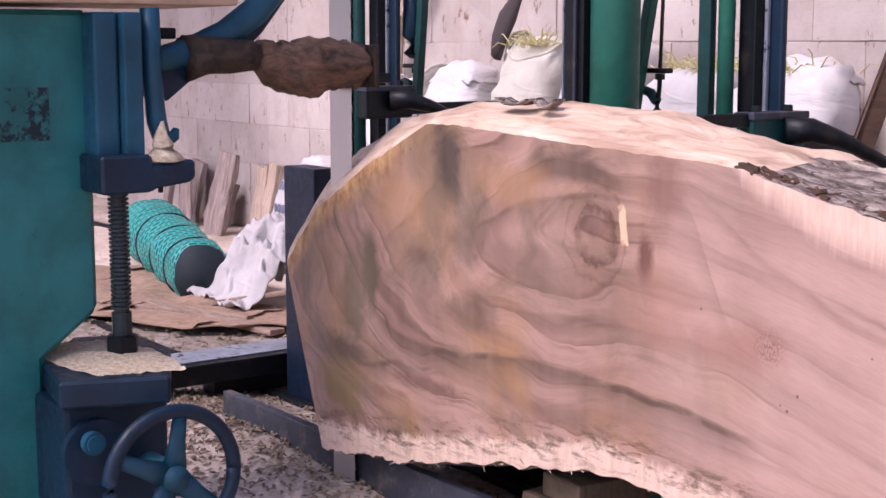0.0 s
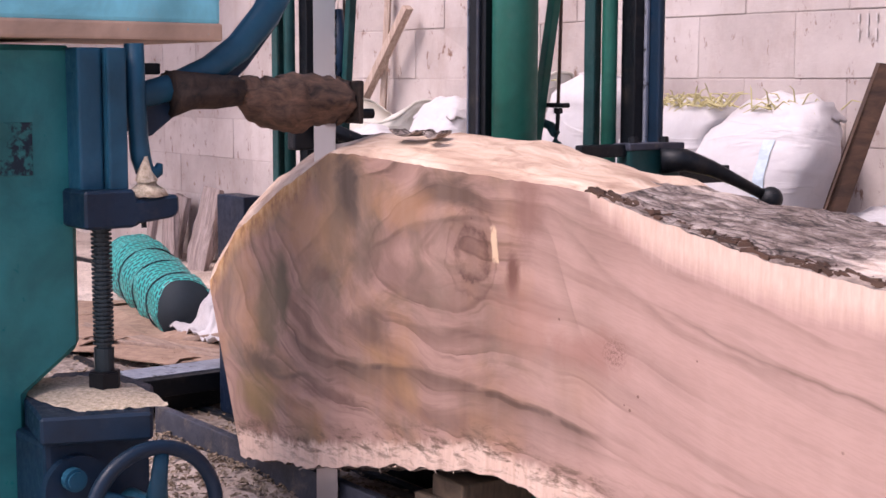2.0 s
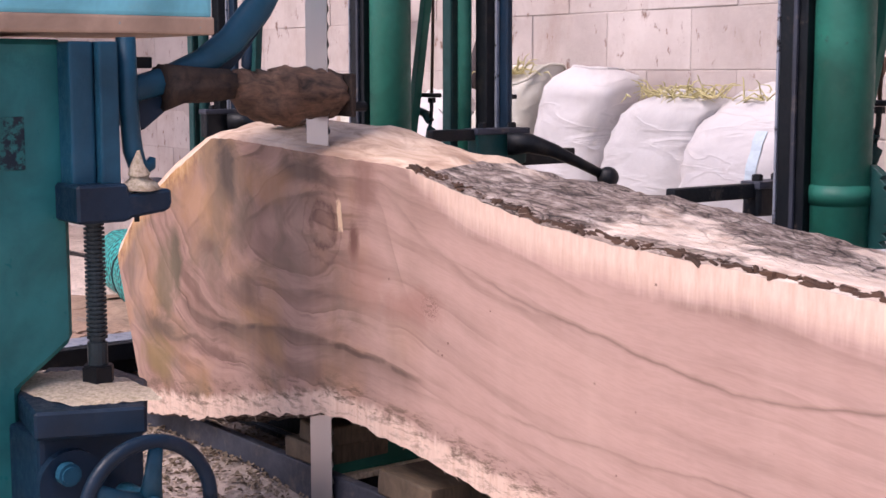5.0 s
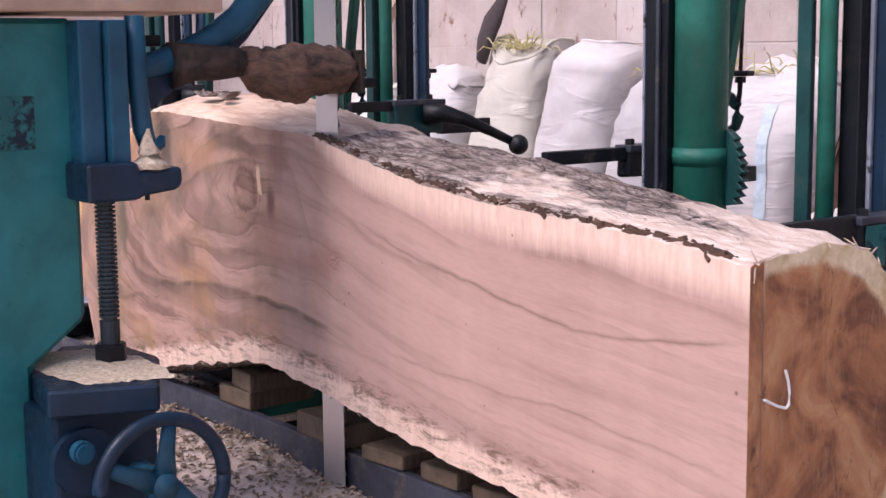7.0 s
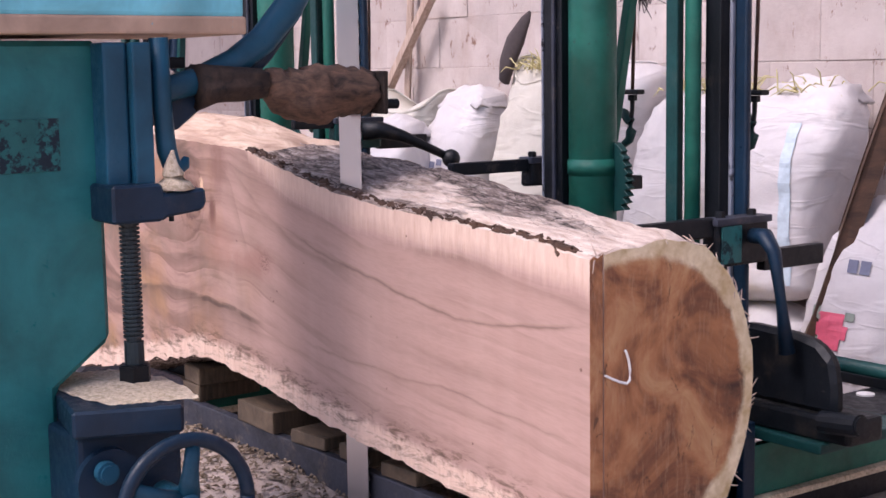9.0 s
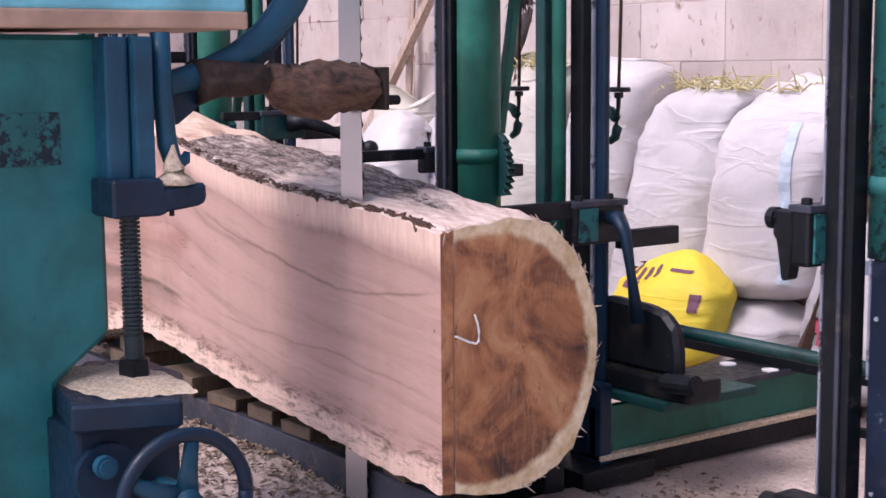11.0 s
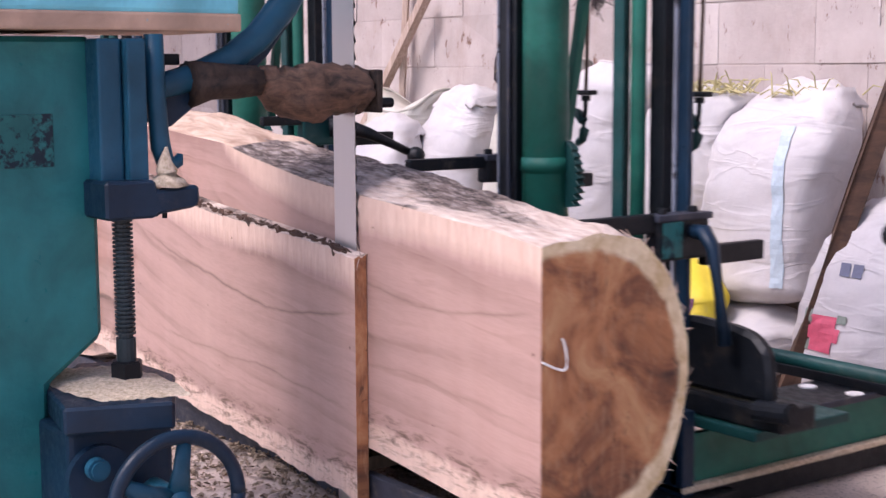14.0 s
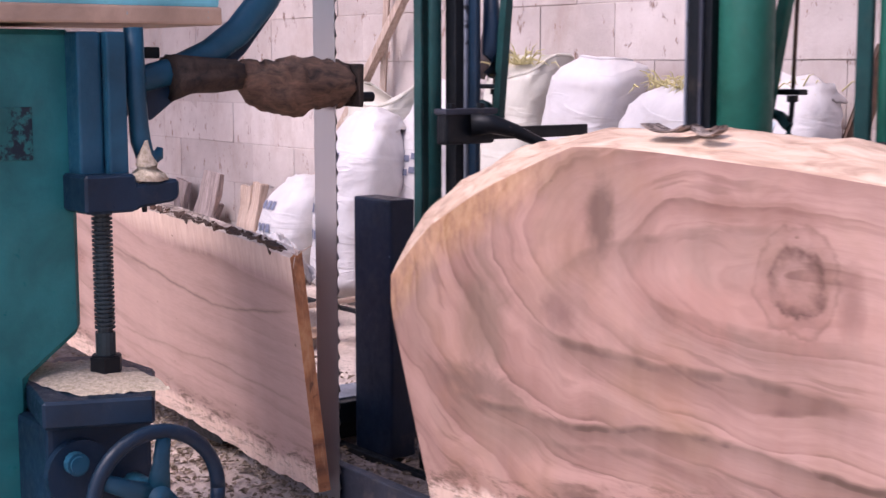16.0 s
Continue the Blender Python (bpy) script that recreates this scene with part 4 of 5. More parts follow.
def column(u, y, h, material=None, z0=0.02, low=0.80):
    """A round column about u, y, with a band, toothed quadrant, strut, pull rod and hook."""
    material = material or GREEN
    part("column", rod((u, y, z0), (u, y, 2.3), 0.061, 40), material, h, "green painted round column", True)
    part("wear_strip", box(u - 0.062, u - 0.047, y - 0.056, y - 0.044, z0, 2.3, 0.003), DARK_TEAL, h, "chipped edge of the column")
    for z in (low, 1.62):
        part("column_band", rod((u, y, z), (u, y, z + 0.042), 0.0645, 40, bevel=0.003), material, h, "green band round the column", True)
    q, yq = u + 0.105, y + 0.03
    teeth = [(u + 0.02, low - 0.095), (u + 0.045, low - 0.093)]
    for k in range(9):
        z = low - 0.088 + k * 0.0185
        w = -0.028 + 0.030 * math.sin(math.pi * (k + 1.6) / 10)
        teeth += [(q + w + 0.007, z + 0.003), (q + w - 0.008, z + 0.015)]
    teeth += [(u + 0.06, low + 0.083), (u + 0.02, low + 0.085)]
    part("toothed_quadrant", plate(teeth, yq - 0.011, yq + 0.011, "Y", 0.001), DARK_TEAL, h, "dark green toothed plate")
    part("pin_block", box(q - 0.035, q - 0.005, yq + 0.012, yq + 0.05, low - 0.035, low + 0.0, 0.004), BLACK, h, "black pin behind the teeth")
    part("strut", beam((u - 0.05, y + 0.11, 0.88), (u + 0.21, y + 0.11, 2.2), 0.026, 0.028), material, h, "slim green leaning strut")


def hook_rod(u, y, h):
    bent = [(u - 0.004, y + 0.02, 1.005), (u + 0.001, y + 0.021, 1.2), (u + 0.006, y + 0.02, 1.5), (u + 0.004, y + 0.02, 2.2)]
    part("pull_rod", sweep(bent, 0.0048, 8), BROWN_WOOD, h, "thin rusty rod", True)
    bar = part("crossbar", box(u - 0.055, u + 0.028, y + 0.005, y + 0.035, 1.0, 1.013, 0.004), BLACK, h)
    part("nut", rod((u - 0.004, y + 0.02, 0.984), (u - 0.004, y + 0.02, 0.999), 0.013, 6), BLACK, bar)
    part("eye_bolt", sweep([(u - 0.004, y + 0.02, 0.999), (u - 0.005, y + 0.02, 0.96), (u - 0.011, y + 0.02, 0.93)], [0.0065, 0.006, 0.007], 10), BLACK, bar)
    bend = [(u - 0.085, y + 0.02, 0.952), (u - 0.06, y + 0.02, 0.957), (u - 0.035, y + 0.02, 0.950), (u - 0.014, y + 0.02, 0.93), (u - 0.008, y + 0.02, 0.905), (u - 0.016, y + 0.02, 0.88), (u - 0.036, y + 0.02, 0.868)]
    part("hook", sweep(bend, [0.011, 0.012, 0.013, 0.014, 0.014, 0.012, 0.010], 10), DARK_TEAL, h, "dark curved hook", True)


def dark_post(u, y, h, bar=None):
    """Teal angle, round green guide bar, black slide and worn flange, stepped back one behind the other."""
    part("guide_channel", plate([(u, y), (u + 0.036, y), (u + 0.036, y + 0.009), (u + 0.010, y + 0.009), (u + 0.010, y + 0.05), (u, y + 0.05)], 0.0, 2.3, "Z", 0.002), DARK_TEAL, h, "dark teal angle post")
    part("guide_bar", rod((u + 0.051, y + 0.038, 0.05), (u + 0.051, y + 0.038, 2.3), 0.019, 20), bar or GREEN, h, "rounded green guide bar", True)
    part("slide_post", box(u + 0.06, u + 0.108, y + 0.068, y + 0.10, 0.0, 2.3, 0.003), BLACK, h, "black slide post")
    part("bright_edge", box(u + 0.110, u + 0.120, y + 0.094, y + 0.104, 0.02, 2.3, 0.002), PALE_STEEL, h, "worn bright edge")
    part("flange", box(u + 0.112, u + 0.153, y + 0.106, y + 0.124, 0.0, 2.3, 0.007), NAVY, h, "worn navy flange")


def base(u, y, h, front):
    """Cross beam towards the wall, with a dusty lower flange and a slide on top."""
    f = part("cross_beam", box(u - 0.012, u + 0.012, front, y + 0.95, 0.076, 0.196, 0.002), GREEN, h, "green steel cross beam")
    part("beam_flange", box(u - 0.17, u + 0.03, y + 0.10, y + 0.95, 0.197, 0.208, 0.003), BLACK, f, "dark beam flange")
    part("flange_edge", box(u + 0.031, u + 0.037, y + 0.10, y + 0.95, 0.194, 0.211, 0.002), RAIL_STEEL, f, "dusty edge of the flange")
    part("lower_flange", box(u - 0.05, u + 0.035, front, y + 0.95, 0.060, 0.075, 0.003), DUST, f, "lower flange lined with sawdust")
    # The dark gap below the beam, filled with a black bar as its shade.
    part("gap_shade", box(u - 0.05, u + 0.02, front + 0.1, y + 0.95, 0.0, 0.058, 0.003), BLACK, f, "black runner under the beam")
    # Two bright glints on the flange, modelled as chalk-white discs.
    for wx, wy in ((u - 0.12, y + 0.61), (u + 0.012, y + 0.64)):
        part("glint_disc", rod((wx, wy, 0.2085), (wx, wy, 0.213), 0.024, 18), CHALK, f, "bright round washer")


def head(u0, u1, y0, y1):
    return part("headblock", box(u0, u1, y0, y1, 0.0, 0.05, 0.006), BLACK, carriage, "dark cast foot")


YC, YP = 0.567, 0.63
# outermost block: a guide post, with a steel plate beside the log's end
h0 = head(-0.98, -0.70, YC - 0.03, YC + 0.2)
dark_post(-0.905, YC, h0, DARK_TEAL)
hook_rod(-0.80, 0.76, h0)
part("strut", beam((-0.74, 0.74, 0.88), (-0.60, 0.74, 2.2), 0.026, 0.028), DARK_TEAL, h0, "slim green leaning strut")
part("rag", rough_up(sweep([(-0.76, 0.74, 1.03), (-0.755, 0.74, 1.045), (-0.757, 0.74, 1.10), (-0.765, 0.74, 1.18), (-0.775, 0.74, 1.3)], [0.010, 0.032, 0.034, 0.027, 0.018], 12), 0.006, 30), NAVY, h0, "dark rag on the rod", True)
d = dog(-0.748, -0.702, 0.53, 0.70, 0.852, 0.945, h0, None, (1.06, 0.861, 0.895))
ball_lever(-0.70, 0.615, 0.905, d)
f0 = part("cross_beam", box(-1.12, -0.92, -0.055, 1.65, 0.062, 0.122, 0.004), BLACK, h0, "dark cross beam")
part("worn_plate", box(-1.105, -0.96, -0.045, 0.60, 0.1225, 0.126, 0.001), PALE_STEEL, f0, "worn bright top plate")
part("bracket", box(-1.06, -0.98, 0.15, 0.6, 0.0, 0.061, 0.004), BLACK, f0)
part("steel_box", box(-0.888, -0.71, 0.35, 0.43, 0.0, 0.71, 0.006), SHEET_NAVY, h0, "dark painted steel stop plate")
# second block
h1 = head(0.10, 0.86, YC - 0.03, YC + 0.2)
channel(0.149, YC, h1)
column(0.265, YP, h1)
hook_rod(0.285, 0.75, h1)
dark_post(0.602, YC, h1)
hook_rod(0.635, 0.75, h1)
d = dog(0.757, 0.805, 0.53, 0.70, 0.83, 0.923, h1, (0.39, 0.896, 0.926), (0.885, 0.824, 0.866), cast=DARK_TEAL)
ball_lever(0.812, 0.625, 0.885, d)
base(0.80, 0.70, h1, 0.06)
# third block
h2 = head(1.72, 2.46, YC - 0.05, YC + 0.2)
channel(1.769, YC, h2)
column(1.885, YP, h2)
hook_rod(1.850, 0.785, h2)
bm = bmesh.new()
rnd3 = random.Random(17)
for k in range(60):
    a = Vector((1.885 + rnd3.gauss(0.03, 0.02), 0.76, 1.36 + rnd3.uniform(-0.06, 0.05)))
    sweep([a, a + Vector((rnd3.gauss(0.02, 0.02), 0, -0.04)), a + Vector((rnd3.gauss(0.035, 0.03), rnd3.gauss(0, 0.01), -0.08 - rnd3.uniform(0, 0.04)))], [0.004, 0.004, 0.001], 4, bm=bm)
tagged(part("frayed_rope", bm, DARK_CLOTH, h2, "dark frayed rope end"), kind="stuff")
dark_post(2.208, YC, h2)
hook_rod(2.272, 0.785, h2)
dog(1.69, 1.735, 0.552, 0.655, 0.765, 0.838, h2, (0.305, 0.806, 0.838))
d = dog(2.362, 2.408, 0.53, 0.70, 0.622, 0.728, h2, (0.31, 0.690, 0.735), (0.906, 0.600, 0.648), True)
part("lever", sweep([(2.415, 0.64, 0.688), (2.46, 0.63, 0.69), (2.495, 0.62, 0.66), (2.505, 0.635, 0.54), (2.506, 0.655, 0.43)], [0.018, 0.020, 0.016, 0.012, 0.019]), NAVY, d, "hanging lever", True)
part("gear_cover", plate([(2.29, 0.298), (2.29, 0.462), (2.36, 0.474), (2.50, 0.468), (2.56, 0.455), (2.60, 0.42), (2.612, 0.36), (2.612, 0.298)], 0.69, 0.73, "Y", 0.012), BLACK, h2, "rounded dark gear cover")
part("slide_shoe", box(2.30, 2.66, 0.68, 0.80, 0.238, 0.295, 0.01), BLACK, h2, "black slide shoe")
part("shaft_end", rod((2.60, 0.66, 0.29), (2.71, 0.66, 0.30), 0.026, 14, bevel=0.005), BLACK, h2)
part("slide_bed", box(2.30, 2.60, 0.66, 1.0, 0.212, 0.236, 0.005), DARK_TEAL, h2)
part("foot_post", box(2.318, 2.43, 0.60, 0.64, 0.05, 0.26, 0.004), NAVY, h2, "worn navy foot of the post")
base(2.40, 0.62, h2, 0.60)
bol = part("bolster", rough_up(box(2.48, 2.71, 0.22, 0.47, 0.004, 0.030, 0.008), 0.004, 14), DARK_TEAL, h2, "low green bolster plate")
part("worn_top", rough_up(box(2.49, 2.69, 0.24, 0.46, 0.030, 0.036, 0.002), 0.003, 20), SCRAP_WOOD, bol, "worn timber pad on the bolster")
# last block, with the cabinet under its column
Y3 = 0.56
h3 = head(3.13, 3.245, Y3 - 0.06, Y3 + 0.2)
channel(3.162, Y3, h3)
column(3.272, 0.657, h3, TEAL, 0.672, 0.80)
hook_rod(3.245, 0.785, h3)
d = dog(3.108, 3.158, 0.515, 0.62, 0.65, 0.776, h3, None, None, True, BLACK)
part("claw", plate([(3.05, 0.765), (3.106, 0.765), (3.106, 0.70), (3.09, 0.615), (3.075, 0.615), (3.06, 0.70), (3.05, 0.71)], Y3 - 0.035, Y3 + 0.005, "Y", 0.004), BLACK, d, "black claw")
part("knob", rod((3.03, Y3 - 0.02, 0.745), (3.06, Y3 - 0.02, 0.745), 0.024, 14, bevel=0.006), BLACK, d)
part("tail_bar", box(3.336, 3.364, 0.62, 0.905, 0.702, 0.747, 0.004), BLACK, h3, "black tail bar")
part("foot_clamp", box(3.10, 3.22, Y3 - 0.075, Y3 - 0.005, 0.10, 0.165, 0.01), BLACK, h3, "black foot clamp")
part("knob", rod((3.045, Y3 - 0.04, 0.125), (3.10, Y3 - 0.04, 0.125), 0.026, 14, bevel=0.006), BLACK, h3)
base(3.9, 0.60, h3, 0.5)

part("side_rail", box(-0.66, 2.56, 0.012, 0.04, 0.0, 0.105, 0.004), RAIL_STEEL, carriage, "dusty blue-grey steel side rail")
# Black beam added under the log to block light and deepen the shade.
part("shade_beam", box(-0.6, 2.5, 0.36, 0.42, 0.0, 0.10, 0.004), BLACK, carriage, "black inner rail")
part("rear_rail", box(-1.5, 4.2, 1.32, 1.36, 0.205, 0.235, 0.004), BLACK, carriage)
part("drive_shaft", rod((-1.2, 0.95, 0.352), (4.1, 0.95, 0.352), 0.018, 12), DARK_TEAL, carriage, "long dark drive shaft", True)
steelbox = part("steel_cabinet", box(3.252, 3.512, 0.615, 1.0, 0.0, 0.668, 0.03), TEAL, carriage, "chipped teal steel cabinet")
part("cabinet_front", box(3.248, 3.494, 0.600, 0.613, 0.02, 0.670, 0.004), SHEET_NAVY, steelbox, "navy front sheet with worn edges")
part("front_edge", box(3.4915, 3.4955, 0.5975, 0.6035, 0.02, 0.672, 0.0015), PALE_STEEL, steelbox, "bare bright edge of the sheet")
part("front_edge", box(3.246, 3.252, 0.596, 0.602, 0.42, 0.672, 0.002), PALE_STEEL, steelbox)
for z in (0.18, 0.55):
    part("rivet", rod((3.268, 0.600, z), (3.268, 0.596, z), 0.005, 10), PALE_STEEL, steelbox)


def blocks():
    rnd = random.Random(12)
    for x, w, d, h, z in ((0.75, 0.16, 0.2, 0.05, 0.107), (0.78, 0.13, 0.2, 0.05, 0.158), (1.2, 0.22, 0.18, 0.06, 0.107), (1.47, 0.15, 0.14, 0.035, 0.107),
                          (1.68, 0.13, 0.16, 0.04, 0.107), (1.88, 0.14, 0.18, 0.035, 0.107), (2.36, 0.10, 0.3, 0.022, 0.107)):
        bm = rough_up(box(-w / 2, w / 2, -0.01, d, 0, h, 0.006), 0.004, 18, x)
        o = part("support_block", bm, BLOCK_WOOD)
        tagged(o, "rough wooden packing block under the log", "wood block", "packing blocks")
        BLOCKS.append((o, x, 0.02 + rnd.uniform(-0.006, 0.02), z, rnd.uniform(-9, 9)))


BLOCKS = []
blocks()
for y in (0.33, 1.58):
    bm = box(-6, 6, y - 0.015, y + 0.015, -0.02, 0.006, 0.003)
    tagged(part("rail_track", bm, BLACK), "worn steel rail sunk in sawdust", "rail", kind="structure")

# ---- the band saw ----
saw = thing("band_saw", "old green and blue cast band saw with hand wheel", "band saw", at=(0, -0.003, 0.008))
blade = part("blade", box(-0.043, 0.052, -0.0007, 0.0007, -0.05, 2.6, 0), BLADE, saw, "wide bright band saw blade")
bm = bmesh.new()
for k in range(66):
    z = 0.0 + k * 0.04
    vs = [bm.verts.new(p) for p in ((0.052, 0, z), (0.061, 0, z + 0.008), (0.052, 0, z + 0.026))]
    bm.faces.new(vs)
bmesh.ops.solidify(bm, geom=bm.faces[:], thickness=0.001)
part("blade_teeth", bm, BLADE, blade)
# standing frame
bm = plate([(-1.35, -0.03), (-0.735, -0.03), (-0.735, 0.40), (-0.61, 0.495), (-0.61, 1.135), (-1.35, 1.135)], -0.34, -0.012, "X", 0.012)
part("frame_column", bm, COLUMN, saw, "dark green cast column with chipped paint")
part("flaked_patch", box(-0.013, -0.0095, -0.86, -0.705, 0.865, 0.975, 0.001), FLAKED, saw, "patch of flaked older paint")
# slide post
bm = box(-0.02, 0.05, -0.628, -0.575, 0.79, 1.13, 0.006)
box(-0.02, 0.07, -0.572, -0.528, 0.79, 1.13, 0.006, bm)
post = part("slide_post", bm, BLUE_GREY, saw, "blue-grey slide post")
bm = plate([(-0.642, 0.755), (-0.53, 0.755), (-0.525, 0.762), (-0.44, 0.772), (-0.428, 0.785), (-0.43, 0.82), (-0.525, 0.812), (-0.53, 0.835), (-0.642, 0.835)], -0.03, 0.105, "X", 0.006)
foot = part("post_bracket", bm, NAVY, post, "dark bracket at the post's foot")
part("bolt", rod((0.05, -0.487, 0.765), (0.05, -0.487, 0.748), 0.006, 8), BLACK, foot)
bm = sweep([(0.04, -0.497, 1.14), (0.04, -0.494, 1.0), (0.04, -0.490, 0.93), (0.04, -0.487, 0.90), (0.04, -0.479, 0.873), (0.04, -0.463, 0.860), (0.04, -0.447, 0.868), (0.04, -0.442, 0.884)], [0.021, 0.021, 0.021, 0.022, 0.021, 0.018, 0.013, 0.007], 14)
part("hook_bar", bm, BLUE_GREY, saw, "dark bar ending in a hook", True)
bm = sweep([(0.068, -0.487, 0.818), (0.068, -0.487, 0.832), (0.068, -0.487, 0.85), (0.068, -0.488, 0.872), (0.068, -0.488, 0.90)], [0.046, 0.036, 0.024, 0.013, 0.004], 18)
rough_up(bm, 0.007, 28)
part("sawdust", bm, DUST, saw, "little heap of sawdust on the bracket", True)
bm = rough_up(box(0.02, 0.074, -0.56, -0.50, 0.812, 0.828, 0.006), 0.004, 50)
part("sawdust", bm, DUST, saw)
# jack screw
bm = rod((0.01, -0.568, 0.42), (0.01, -0.568, 0.775), 0.0165, 16)
for k in range(28):
    rod((0.01, -0.568, 0.498 + k * 0.0094), (0.01, -0.568, 0.5030 + k * 0.0094), 0.0222, 16, bm)
rod((0.01, -0.568, 0.43), (0.01, -0.568, 0.49), 0.0215, 16, bm)
screw = part("jack_screw", bm, SCREW, saw, "oily threaded jack screw")
part("nut", rod((0.01, -0.568, 0.40), (0.01, -0.568, 0.44), 0.036, 6, bevel=0.003), BLACK, screw)
# table under the screw
bm = plate([(-0.25, -0.58), (-0.20, -0.46), (0.0, -0.45), (0.25, -0.57), (0.17, -0.775), (-0.05, -0.73)], 0.335, 0.392, "Z", 0.006)
part("screw_table", bm, NAVY, saw, "dark table under the jack screw")
bm = bmesh.new()
bmesh.ops.create_grid(bm, x_segments=20, y_segments=20, size=1)
for v in bm.verts:
    v.co = Vector((0.0 + v.co.x * 0.19 + 0.03 * v.co.y, -0.605 + v.co.y * (0.115 - 0.03 * v.co.x * v.co.x), 0.3935 + 0.012 * (1 - v.co.x ** 2) * (1 - v.co.y ** 2) + 0.005 * noise.fractal(v.co * 6, 0.8, 2.1, 3)))
part("sawdust", bm, DUST, saw, "pale sawdust lying on the table", True)
bm = box(-0.24, 0.15, -0.76, -0.53, -0.03, 0.334, 0.012)
rod((0.15, -0.70, 0.235), (0.172, -0.70, 0.235), 0.07, 28, bm)
base = part("base", bm, NAVY, saw, "dark cast base")
part("bolt", rod((0.172, -0.715, 0.262), (0.205, -0.715, 0.262), 0.024, 14, bevel=0.006), BLUE_GREY, base, "rounded worn bolt")
# hand wheel, its axle along the track
HUB = Vector((0.30, -0.593, 0.196))
bm = bmesh.new()
NS = 48
sweep([HUB + Vector((0, 0.1365 * math.cos(a), 0.1365 * math.sin(a))) for a in np.linspace(0, math.tau, NS)], 0.0155, 12, bm=bm)
wheel = part("hand_wheel", bm, NAVY, saw, "dark blue cast hand wheel", True)
bm = rod(HUB + Vector((-0.12, 0, 0)), HUB + Vector((0.022, 0, 0)), 0.028, 18, bevel=0.005)
part("hub", bm, BLUE_GREY, wheel, "", True)
for a in (82, 155, 238, 320):
    d = Vector((0, math.cos(radians(a)), math.sin(radians(a))))
    part("spoke", sweep([HUB + d * 0.02, HUB + d * 0.07, HUB + d * 0.130], [0.027, 0.019, 0.016], 12, 0.6), BLUE_GREY, wheel, "", True)
# wheel housing with its turquoise sheet
bm = box(-0.36, 0.05, -1.4, -0.295, 1.184, 1.9, 0.01)
hood = part("wheel_housing", bm, SKY_BLUE, saw, "turquoise sheet housing")
part("housing_rim", box(-0.36, 0.054, -1.4, -0.292, 1.147, 1.186, 0.006), RUST, hood, "rubbed edge with orange primer showing")
# curved cast arm
ARC = [(-0.10, 1.30), (-0.155, 1.21), (-0.225, 1.135), (-0.30, 1.085), (-0.39, 1.048), (-0.47, 1.028), (-0.545, 1.018)]
bm = sweep([(0.0, y, z) for y, z in ARC], [0.036, 0.036, 0.034, 0.032, 0.03, 0.028, 0.027], 14, 0.75)
arm = part("curved_arm", bm, BLUE_GREY, saw, "curved blue-grey cast arm", True)
bm = plate([(-0.14, 1.22), (-0.25, 1.10), (-0.38, 1.04), (-0.53, 1.0), (-0.50, 0.955), (-0.44, 0.94), (-0.38, 0.985), (-0.28, 1.02), (-0.2, 1.09), (-0.11, 1.2)], -0.03, -0.005, "X", 0.004)
part("web", bm, NAVY, arm, "dark web under the arm")
part("tie_bar", box(-0.06, -0.035, -0.53, -0.40, 1.075, 1.10, 0.004), BLACK, saw)
# wooden guide arm in front of the blade
bm = rough_up(rod((0.015, -0.40, 1.035), (0.015, -0.24, 1.04), 0.050, 18, None, 0.036), 0.012, 14)
bmesh.ops.subdivide_edges(bm, edges=bm.edges[:], cuts=2, use_grid_fill=True)
rough_up(bm, 0.010, 24, 3)
ga = part("guide_arm", bm, CHAR, saw, "dark wooden guide block", True)
PATH = [(-0.235, 1.06, 0.014), (-0.225, 1.055, 0.024), (-0.20, 1.03, 0.046), (-0.15, 1.012, 0.060), (-0.10, 1.012, 0.064), (-0.05, 1.02, 0.055), (0.0, 1.018, 0.058), (0.035, 1.012, 0.056), (0.052, 1.01, 0.034)]
fine = []
for i in range(41):
    s = i / 40 * (len(PATH) - 1)
    k = min(int(s), len(PATH) - 2)
    fine.append([PATH[k][j] + (PATH[k + 1][j] - PATH[k][j]) * (s - k) for j in range(3)])
bm = sweep([(0.02, y, z) for y, z, r in fine], [r for y, z, r in fine], 36)
rough_up(bm, 0.012, 12, 7)
rough_up(bm, 0.006, 60, 2)
part("burr_log", bm, BURR, ga, "shaggy brown burr-like wooden guide", True)
part("blade_clamp", rough_up(box(-0.02, 0.082, 0.046, 0.060, 0.962, 1.062, 0.004), 0.003, 40), CHAR, ga, "dark steel clamp at the blade")
part("clamp_screw", rod((0.03, 0.07, 0.985), (0.03, 0.118, 0.985), 0.012, 10), BLACK, ga)

